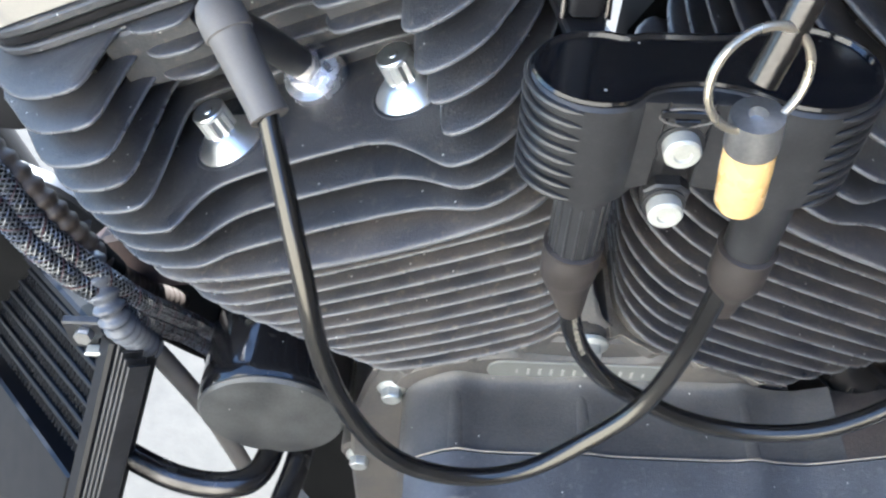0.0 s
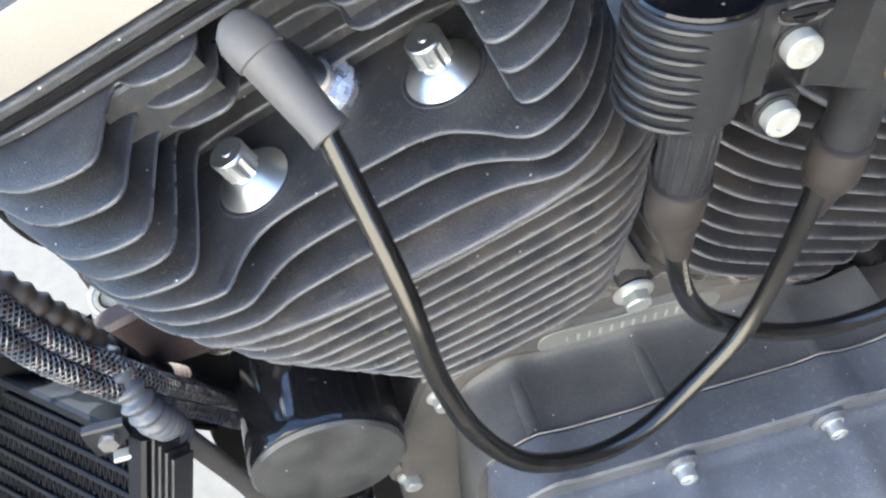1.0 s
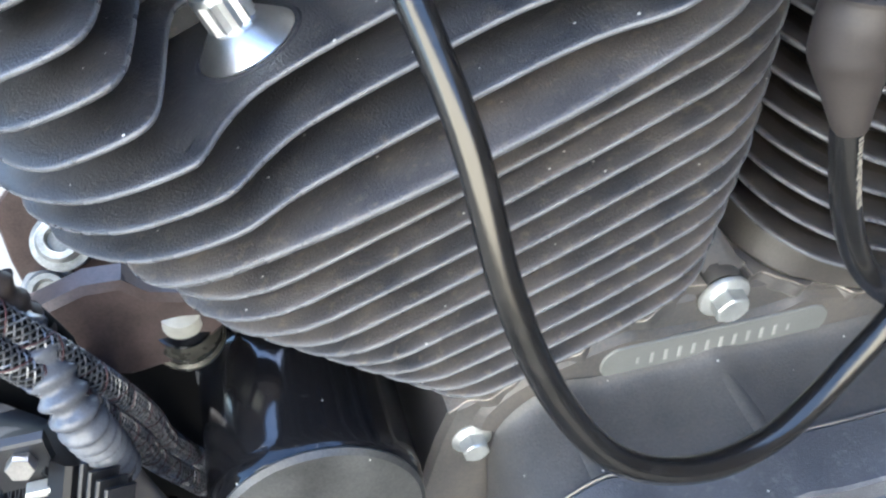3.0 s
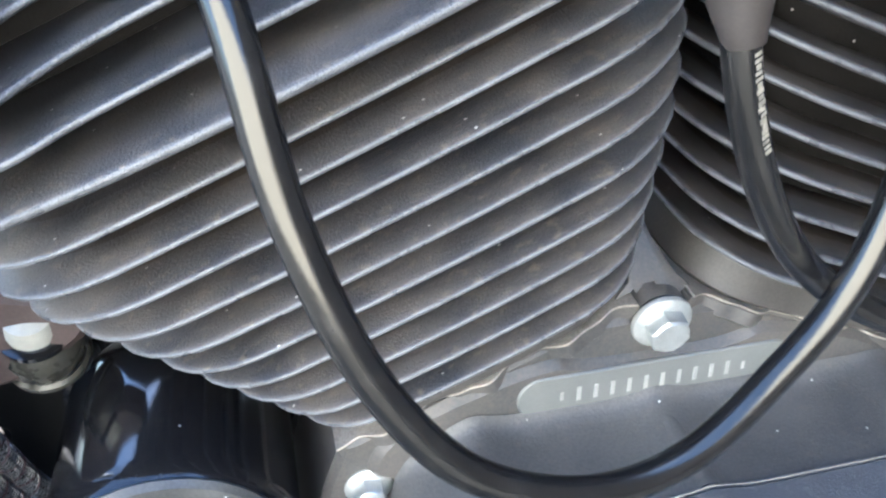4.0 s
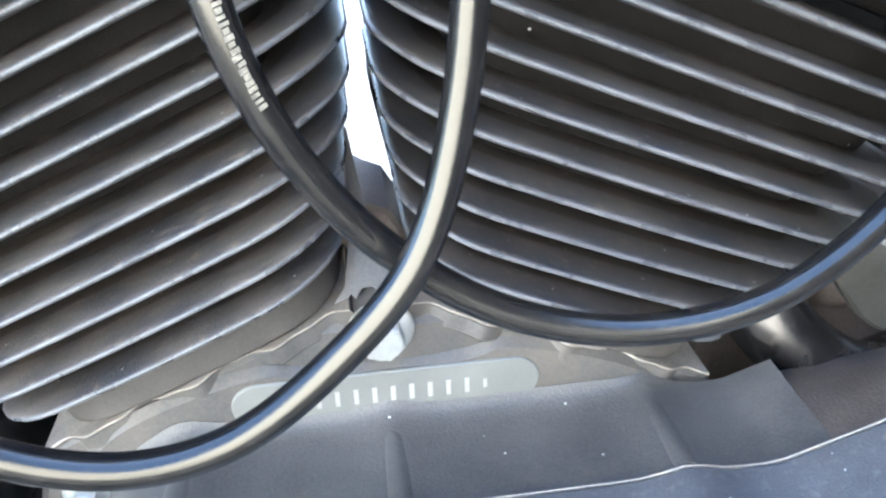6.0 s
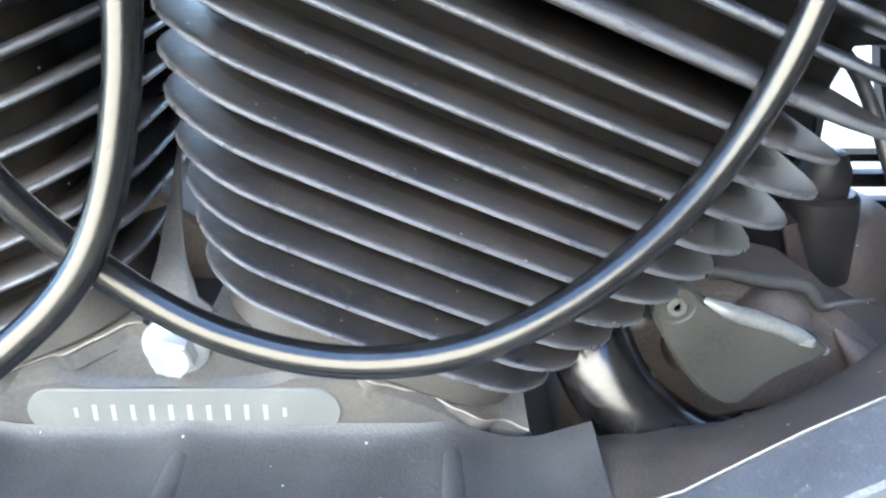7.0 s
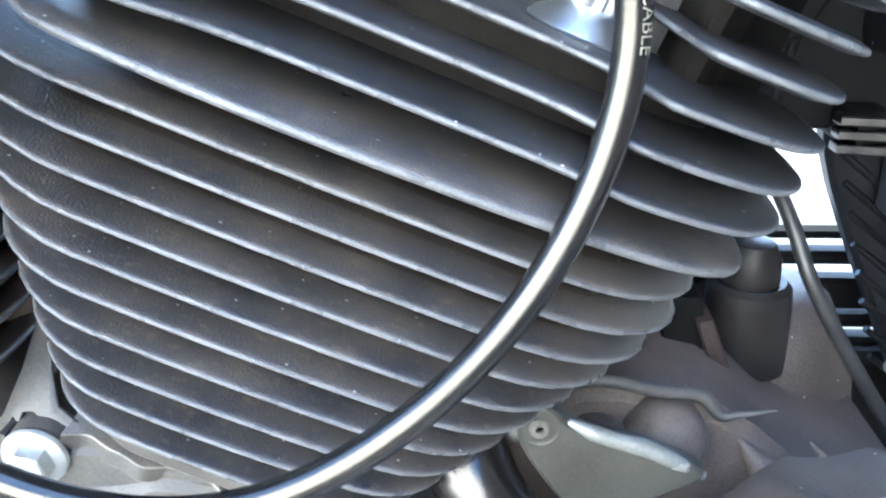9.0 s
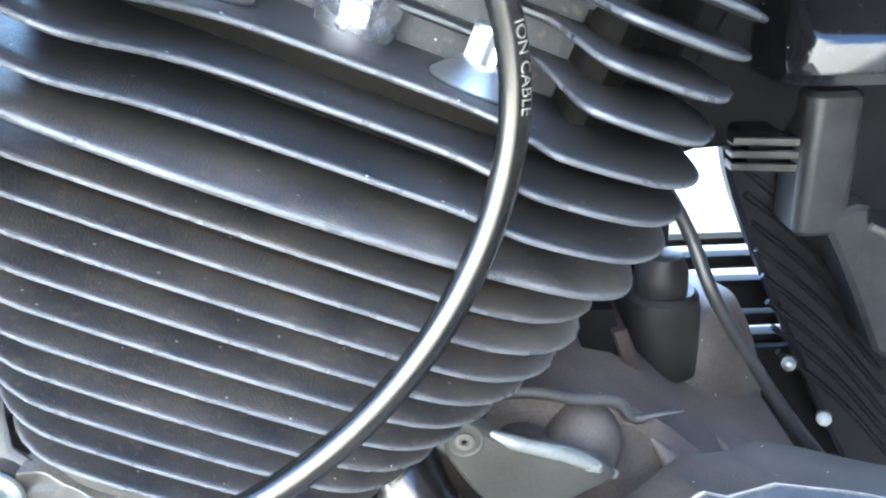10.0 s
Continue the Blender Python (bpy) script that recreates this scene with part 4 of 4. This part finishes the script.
cooler = thing("oil_cooler", on_cooler(0.1, 0.12, -0.02), "black finned oil cooler with ribbed side plates", "oil cooler")
part("tank", prism([(-0.002, -0.004), (0.012, -0.004), (0.012, 0.205), (-0.002, 0.205)], -0.028, 0.006, on_cooler, 0.002), BLACKPL, cooler)
part("lower_rail", prism([(0.012, 0.098), (0.190, 0.098), (0.190, 0.205), (0.012, 0.205)], -0.028, 0.006, on_cooler, 0.002), BLACKPL, cooler)
part("upper_rail", prism([(0.012, -0.004), (0.190, -0.004), (0.190, 0.004), (0.012, 0.004)], -0.028, 0.006, on_cooler, 0.002), BLACKPL, cooler)
part("backing", prism([(0.010, 0.0), (0.190, 0.0), (0.190, 0.09), (0.010, 0.09)], -0.026, -0.020, on_cooler, 0.001), DARK, cooler)
for i in range(6):
    b = 0.012 + i * 0.0135
    part("tube", prism([(0.010, b - 0.0018), (0.190, b - 0.0018), (0.190, b + 0.0018), (0.010, b + 0.0018)], -0.020, 0.0, on_cooler, 0.0006), BLACKPL, cooler)
    bm = bmesh.new()
    for j in range(64):
        a = 0.013 + j * 0.0027
        k = 0.0008 * (1 if j % 2 else -1)
        rings(bm, [[on_cooler(a - 0.0003 + k, b + 0.0020, h), on_cooler(a + 0.0003 + k, b + 0.0020, h), on_cooler(a + 0.0003 - k, b + 0.0116, h), on_cooler(a - 0.0003 - k, b + 0.0116, h)] for h in (-0.018, -0.002)])
    tagged(part("core_fin_strip", bm, DARK, cooler, smooth=False), kind="stuff")
for i in range(4):
    a = -0.0065 - i * 0.0052
    part("side_plate", prism([(a - 0.0010, -0.006 + i * 0.002), (a + 0.0010, -0.006 + i * 0.002), (a + 0.0010, 0.205), (a - 0.0010, 0.205)], -0.010, 0.004, on_cooler, 0.0006), PLASTIC, cooler)
# made-up black plates that keep the gap behind the hoses dark
shroud = thing("dark_gap_plate", (-0.30, 0.10, -0.10), "black filler plate added behind the hoses and the oil filter to darken the gap", "shroud")
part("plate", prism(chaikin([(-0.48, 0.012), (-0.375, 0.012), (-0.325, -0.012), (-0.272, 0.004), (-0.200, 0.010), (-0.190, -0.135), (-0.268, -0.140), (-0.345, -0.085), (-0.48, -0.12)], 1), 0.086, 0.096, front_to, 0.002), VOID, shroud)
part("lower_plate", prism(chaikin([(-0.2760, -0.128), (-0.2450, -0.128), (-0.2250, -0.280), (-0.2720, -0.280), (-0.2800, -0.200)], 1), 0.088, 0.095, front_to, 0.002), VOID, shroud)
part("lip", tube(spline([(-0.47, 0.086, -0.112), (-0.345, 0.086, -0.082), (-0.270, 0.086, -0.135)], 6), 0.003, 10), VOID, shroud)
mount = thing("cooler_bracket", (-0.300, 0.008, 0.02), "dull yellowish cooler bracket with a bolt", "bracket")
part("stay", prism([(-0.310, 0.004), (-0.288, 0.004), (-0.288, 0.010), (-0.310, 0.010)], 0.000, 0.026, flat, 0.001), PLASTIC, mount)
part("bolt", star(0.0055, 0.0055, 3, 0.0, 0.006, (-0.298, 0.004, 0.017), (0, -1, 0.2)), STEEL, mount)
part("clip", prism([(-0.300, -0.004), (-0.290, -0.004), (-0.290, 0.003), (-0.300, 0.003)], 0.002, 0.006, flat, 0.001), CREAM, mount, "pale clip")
nose = thing("engine_front_case", (-0.19, 0.12, -0.25), "black engine front block behind the oil filter, stretched to fill the dark gap", "engine case")
# body runs down to hide bright ground; its flat black stands in for shade
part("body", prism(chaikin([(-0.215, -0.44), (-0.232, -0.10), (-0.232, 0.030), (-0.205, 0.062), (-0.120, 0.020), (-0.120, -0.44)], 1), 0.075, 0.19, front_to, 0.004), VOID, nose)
part("filter_neck", lathe([(0.047, 0.0), (0.050, 0.004), (0.050, 0.024), (0.044, 0.030)], (-0.187, 0.094, -0.0275), (0, -1, 0), 40), GLOSS, nose)
em = thing("engine_mount", (-0.235, 0.03, 0.0), "brown-tinted engine mount plate with a large pale nut", "engine mount")
part("plate", prism(chaikin([(-0.300, 0.020), (-0.245, 0.005), (-0.205, 0.034), (-0.205, 0.052), (-0.238, 0.048), (-0.255, 0.066), (-0.300, 0.050)], 1), 0.045, 0.062, front_to, 0.003), PINK, em)
nut_at, nut_up = Vector((-0.2338, 0.0640, 0.0080)), (0.05, -0.42, 0.90)
part("nut", lathe([(0.0150, 0.0), (0.0166, 0.0015), (0.0166, 0.0040), (0.0150, 0.0052), (0.0164, 0.0100), (0.0162, 0.0180), (0.0132, 0.0225)], nut_at, nut_up, 36), NUT, em, "large olive-grey nut with a lower rim")
part("washer", lathe([(0.0128, 0.0222), (0.0142, 0.0228), (0.0142, 0.0256), (0.0110, 0.0262)], nut_at, nut_up, 32), GLOSS, em, "black washer")
part("stud", lathe([(0.0108, 0.0258), (0.0108, 0.0300), (0.0092, 0.0350), (0.0, 0.0366)], nut_at, nut_up, 28), CREAM, em, "cream painted stud end")
part("heat_shield", prism(chaikin([(-0.3020, 0.0860), (-0.2560, 0.0740), (-0.2480, 0.0335), (-0.2600, -0.0040), (-0.2960, -0.0060), (-0.3040, 0.0280)], 1), 0.098, 0.102, front_to, 0.001), PINK, em, "pinkish heat-tinted plate")
for at in ((-0.2909, 0.0915, 0.0270), (-0.2764, 0.0850, 0.0588)):
    ex = thing("exhaust_stud", at, "pale steel socket bolt in the plate under the front head", "bolt", "exhaust bolts")
    ex_at, ex_up = Vector(at), (0.02, -0.72, 0.69)
    part("washer", lathe([(0.0128, -0.002), (0.0132, -0.001), (0.0130, 0.0008), (0.0090, 0.0014)], ex_at, ex_up, 36), WEATHERED, ex)
    part("head", lathe([(0.0096, 0.0010), (0.0098, 0.0060), (0.0084, 0.0078), (0.0058, 0.0078), (0.0050, 0.0040), (0.0, 0.0038)], ex_at, ex_up, 32), WEATHERED, ex, "socket head")
    part("spacer", lathe([(0.0100, -0.022), (0.0100, -0.0022)], ex_at, ex_up, 24), DARK, ex, "black spacer")
ring_ex = thing("exhaust_ring", (-0.315, 0.10, 0.10), "brown-tinted steel exhaust ring under the front head", "exhaust ring")
part("ring", tube(spline([(-0.306, 0.104, 0.150), (-0.3153, 0.100, 0.1368), (-0.3209, 0.100, 0.1124), (-0.3181, 0.100, 0.0907), (-0.3089, 0.100, 0.0743), (-0.292, 0.104, 0.066)], 8), 0.0030, 14), ELBOW, ring_ex)
horn = thing("frame_bracket", (-0.345, 0.15, 0.05), "black frame bracket ahead of the front head", "bracket")
part("plate", prism(chaikin([(-0.440, 0.170), (-0.345, 0.160), (-0.3300, 0.1000), (-0.3390, 0.0650), (-0.3600, 0.0420), (-0.440, 0.050)], 1), 0.146, 0.156, front_to, 0.002), DARK, horn)
part("spacer", lathe([(0.013, 0.0), (0.014, 0.003), (0.014, 0.030)], (-0.3235, 0.135, 0.078), (0.25, 0.75, 0.6), 28), CREAM, horn, "pale round spacer")
part("lug", lathe([(0.009, 0.0), (0.010, 0.003), (0.009, 0.016), (0.007, 0.018)], (-0.345, 0.150, 0.100), (0.3, -1, 0.2), 24), BLACKPL, horn)
down = thing("frame_downtube", (-0.36, 0.20, -0.3), "black painted frame tube ahead of the engine", "frame tube")
part("tube", tube(spline([(-0.480, 0.160, 0.330), (-0.430, 0.165, 0.160), (-0.425, 0.175, 0.020), (-0.400, 0.200, -0.250)], 8), 0.019, 24), DARK, down)
# plate added to cover bright ground below the hoses
part("gap_cover", prism(chaikin([(-0.470, -0.12), (-0.300, -0.24), (-0.235, -0.20), (-0.235, -0.10), (-0.316, -0.120), (-0.3333, -0.075), (-0.3490, -0.051), (-0.3676, -0.021), (-0.3857, -0.008), (-0.470, 0.040)], 1), 0.150, 0.166, front_to, 0.003), DARK, down)

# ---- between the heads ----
# made-up walls that darken the fin gaps and stop light from behind
far = thing("back_light_blocker", (0.0, 0.15, 0.05), "flat black walls added behind the cylinders to darken gaps and block light", "engine half")
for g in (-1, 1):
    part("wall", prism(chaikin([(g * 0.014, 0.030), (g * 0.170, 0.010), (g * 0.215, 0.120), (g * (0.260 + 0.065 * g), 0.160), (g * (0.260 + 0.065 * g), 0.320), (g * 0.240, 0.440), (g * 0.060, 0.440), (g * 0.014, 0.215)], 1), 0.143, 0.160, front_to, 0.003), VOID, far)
# black bodies added between the heads to keep the V gap dark
inlet = thing("v_gap_filler", (0.0, 0.09, 0.20), "black blocks added between the heads to keep the gap dark", "manifold")
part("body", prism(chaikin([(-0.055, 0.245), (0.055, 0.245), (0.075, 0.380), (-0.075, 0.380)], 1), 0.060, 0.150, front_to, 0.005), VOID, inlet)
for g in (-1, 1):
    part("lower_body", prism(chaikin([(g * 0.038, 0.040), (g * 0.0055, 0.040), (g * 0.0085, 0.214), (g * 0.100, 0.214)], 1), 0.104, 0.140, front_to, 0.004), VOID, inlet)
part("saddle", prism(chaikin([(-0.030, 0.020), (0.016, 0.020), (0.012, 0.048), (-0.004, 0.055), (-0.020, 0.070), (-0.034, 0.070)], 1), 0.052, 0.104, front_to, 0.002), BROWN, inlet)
part("flange", lathe([(0.030, 0.0), (0.031, 0.002), (0.031, 0.012), (0.028, 0.014)], (0.0, 0.062, 0.300), (0, -1, 0), 36), PLASTIC, inlet)

# ---- rear of the engine ----
# made-up plate that hides bright ground beside the rear fins
rear_plate = thing("rear_filler_plate", (0.25, 0.19, -0.05), "black filler plate added behind the rear cylinder to hide bright ground", "engine plate")
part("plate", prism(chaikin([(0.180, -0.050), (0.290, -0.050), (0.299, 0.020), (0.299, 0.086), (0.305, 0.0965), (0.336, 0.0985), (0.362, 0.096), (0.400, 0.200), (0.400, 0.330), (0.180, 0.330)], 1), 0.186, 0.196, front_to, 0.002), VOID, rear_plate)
part("edge", tube(spline([(0.292, 0.186, -0.040), (0.299, 0.186, 0.040), (0.301, 0.186, 0.110), (0.320, 0.186, 0.200)], 8), 0.0028, 10), BLACKPL, rear_plate)
gear = thing("gearbox_case", (0.25, 0.1, -0.3), "dusty brown-grey gearbox casting behind the rear cylinder", "gearbox case")
part("body", prism(chaikin([(0.146, -0.30), (0.146, 0.006), (0.168, 0.020), (0.210, 0.027), (0.236, 0.020), (0.262, 0.014), (0.300, -0.020), (0.365, -0.040), (0.400, -0.30)], 1), 0.056, 0.20, front_to, 0.006), BROWN, gear)
part("lip", tube(spline([(0.166, 0.054, 0.024), (0.186, 0.052, 0.030), (0.206, 0.052, 0.032), (0.228, 0.053, 0.027), (0.246, 0.055, 0.0235), (0.254, 0.054, 0.0150), (0.262, 0.053, 0.0165), (0.276, 0.053, 0.0185)], 8), lambda t: 0.0030 * min(1.0, 0.15 + 2.2 * (1 - t)), 12), SHELF, gear, "worn grey lip")
for at, r in (((0.232, 0.052, 0.006), 0.017), ((0.205, 0.055, -0.002), 0.016)):
    part("knuckle", lathe([(r * 0.05, -0.0200), (r * 0.45, -0.0188), (r * 0.78, -0.0150), (r * 0.95, -0.0085), (r, 0.0), (r * 1.1, 0.012)], at, (0.05, 0.9, -0.35), 28), BROWN, gear)
part("rib", tube(spline([(0.262, 0.058, 0.004), (0.276, 0.050, -0.012), (0.292, 0.046, -0.036)], 6), lambda t: 0.006 * min(1.0, 0.08 + 2.2 * t), 14), BROWN, gear)
part("rib", tube(spline([(0.296, 0.064, -0.004), (0.312, 0.058, -0.022), (0.330, 0.055, -0.050)], 6), lambda t: 0.005 * min(1.0, 0.08 + 2.2 * t), 14), BROWN, gear)
breather = thing("breather_can", (0.281, 0.125, 0.0), "round dark breather fitting on the gearbox", "engine fitting")
part("body", lathe([(0.0225, -0.014), (0.0215, 0.002), (0.0212, 0.020), (0.0200, 0.029), (0.0170, 0.032)], (0.290, 0.150, 0.000), (0, 0, 1), 36), SOOT, breather)
part("neck", lathe([(0.0140, 0.0), (0.0145, 0.004), (0.0140, 0.014), (0.0105, 0.022), (0.007, 0.0235)], (0.289, 0.149, 0.030), (0, 0, 1), 32), SOOT, breather)
# solid black panel stands in for the shade of a slot
part("web", prism([(0.236, 0.040), (0.256, 0.040), (0.271, -0.006), (0.248, -0.010)], 0.112, 0.150, front_to, 0.001), VOID, breather, "black panel in place of a dark slot")
part("edge", prism([(0.2550, 0.029), (0.2620, 0.031), (0.2760, -0.003), (0.2680, -0.008)], 0.107, 0.150, front_to, 0.001), PINK, breather, "pinkish worn edge")
part("foot", lathe([(0.058, -0.080), (0.052, -0.030), (0.044, -0.006), (0.036, 0.010), (0.026, 0.016)], (0.306, 0.182, 0.000), (0, 0, 1), 36), HUMP, breather, "dusty brown foot")
lever = thing("starter_bracket", (0.20, 0.02, 0.0), "grey-green cast bracket with a socket screw in its lug", "bracket")
arm = [(0.1702, 0.0400), (0.1722, 0.0462), (0.1780, 0.0490), (0.1842, 0.0465), (0.1905, 0.0392), (0.2106, 0.0348), (0.2355, 0.0248), (0.2371, 0.0190), (0.2170, 0.0090), (0.2059, -0.0045), (0.1931, 0.0010), (0.1800, 0.0180), (0.1712, 0.0330)]
part("plate", prism(chaikin(arm, 2), 0.006, 0.0155, front_to, 0.0015), CASE2, lever)
part("ridge", tube(spline([(0.1880, 0.0085, 0.0415), (0.2000, 0.0080, 0.0362), (0.2180, 0.0075, 0.0306), (0.2370, 0.0090, 0.0195)], 6), lambda t: 0.0016 + 0.0016 * min(1.0, 4 * t, 5 * (1 - t)), 12), RIDGE, lever, "top edge with its highlight put into a pale colour")
part("rim", lathe([(0.0074, 0.0), (0.0076, 0.0004), (0.0070, 0.0007), (0.0052, 0.0001), (0.0, 0.0000)], (0.1783, 0.0064, 0.0402), (0, -1, 0), 30), CASE2, lever)
part("screw", lathe([(0.0036, 0.0), (0.0038, 0.0008), (0.0030, 0.0014), (0.0016, 0.0014), (0.0012, 0.0)], (0.1783, 0.0058, 0.0402), (0, -1, 0), 24), DULL, lever)
elbow = thing("oil_elbow", (0.18, 0.03, -0.02), "polished dark steel elbow below the rear cylinder", "pipe elbow")
part("bend", tube(spline([(0.148, 0.060, 0.034), (0.152, 0.030, 0.014), (0.162, 0.018, -0.004), (0.180, 0.014, -0.020), (0.203, 0.018, -0.033), (0.235, 0.034, -0.040)], 10), lambda t: 0.0172 - 0.002 * t, 28), ELBOW, elbow)
part("collar", lathe([(0.018, 0.0), (0.0185, 0.002), (0.0185, 0.014), (0.017, 0.016)], (0.176, 0.045, 0.014), (-0.6, 0.35, 0.7), 30), DARK, elbow)
wire = thing("breather_hose", (0.36, 0.10, -0.03), "thin black hose behind the rear cylinder", "hose")
part("hose", tube(spline([(0.262, 0.110, 0.118), (0.278, 0.110, 0.100), (0.290, 0.107, 0.078), (0.300, 0.098, 0.052), (0.320, 0.092, 0.018), (0.346, 0.090, -0.020), (0.380, 0.086, -0.062)], 10), 0.0034, 14), PLASTIC, wire)
box = thing("electrics_cover", (0.44, 0.22, -0.16), "black plastic electrics cover with ribs and a glossy cap", "side cover")
part("shell", prism(chaikin([(0.332, 0.150), (0.334, 0.098), (0.340, 0.070), (0.357, 0.031), (0.388, -0.033), (0.427, -0.113), (0.450, -0.150), (0.600, -0.150), (0.600, 0.150)], 1), 0.204, 0.220, front_to, 0.003), BLACKPL, box)
for i in range(8):
    x0, z0 = 0.3445 + i * 0.0052, 0.082 - i * 0.0175
    pts = [Vector((x0 + 0.0 * k + 0.0872 * k, 0.2035, z0 - 0.086 * k + 0.006 * math.sin(math.pi * k))) for k in (0.0, 0.3, 0.6, 1.0)]
    part("rib", tube(spline(pts, 4), 0.0020, 8), BLACKPL, box)
part("column", prism(rounded(0.366, 0.396, 0.168, 0.206, 0.008), 0.050, 0.130, flat, 0.003), PLASTIC, box)
part("ledge", prism(chaikin([(0.3800, 0.0606), (0.4060, 0.0700), (0.4080, 0.0560), (0.4200, 0.0500), (0.5200, 0.0480), (0.5200, -0.060), (0.4300, -0.0400), (0.3990, 0.0270)], 1), 0.168, 0.206, front_to, 0.003), PLASTIC, box)
part("ledge_edge", tube(spline([(0.4070, 0.1675, 0.056), (0.4200, 0.1675, 0.0460), (0.4260, 0.1675, 0.010), (0.4330, 0.1675, -0.035)], 5), 0.0022, 10), CASE, box, "paler grey edge")
bm = bmesh.new()
rings(bm, [[Vector((x, y, z)) for x, y in ((0.338 + e, f + 0.012), (0.343 + e, f + 0.004), (0.352 + e, f), (0.43, f - 0.004), (0.56, f - 0.004), (0.56, 0.212), (0.338 + e, 0.212))] for z, f, e in ((0.139, 0.146, 0.004), (0.141, 0.136, 0.001), (0.147, 0.131, 0), (0.157, 0.131, 0), (0.170, 0.138, 0.001), (0.186, 0.151, 0.004), (0.204, 0.169, 0.009), (0.224, 0.188, 0.016), (0.240, 0.200, 0.024))])
part("cap", bm, GLOSS, box, "glossy black cap")
clip = thing("connector", (0.335, 0.16, 0.10), "stacked grey metal connector clip", "connector")
for i in range(3):
    part("leaf", prism([(0.321, 0.150), (0.352, 0.144), (0.352, 0.160), (0.321, 0.160)], 0.0960 + i * 0.0066, 0.1004 + i * 0.0066, flat, 0.0006), ELBOW, clip)
part("block", block((0.330, 0.152, 0.094), (0.352, 0.204, 0.112), 0.002), VOID, clip)
for z0, z1, y in ((0.012, 0.021, 0.25), (-0.005, 0.004, 0.25), (-0.035, -0.014, 0.25), (-0.048, -0.039, 0.25), (-0.090, -0.055, 0.25)):
    bar = thing("frame_bar", (0.38, y, z0), "black bar of the rear frame", "frame bar", "rear frame bars")
    part("bar", block((0.300, y, z0), (0.520, y + 0.02, z1), 0.003), VOID, bar)
tray = thing("battery_tray", (0.44, 0.22, -0.25), "black battery tray behind the gearbox", "battery tray")
part("wall", block((0.355, 0.235, -0.28), (0.56, 0.36, -0.058), 0.006), VOID, tray)
for at, m, r in (((0.3412, 0.100, 0.012), STEEL, 0.0034), ((0.363, 0.100, -0.0205), CREAM, 0.0036)):
    st = thing("small_bolt", at, "small bright bolt by the electrics cover", "bolt", "bolts by the cover")
    part("head", lathe([(r * 0.9, 0.0), (r, 0.002), (r * 0.9, 0.006), (r * 0.5, 0.0075), (0.0, 0.008)], at, (-0.4, -0.8, 0.4), 24), m, st)
    part("washer", lathe([(r * 1.1, -0.0050), (r * 1.1, 0.0002)], at, (-0.4, -0.8, 0.4), 24), BLACKPL, st)
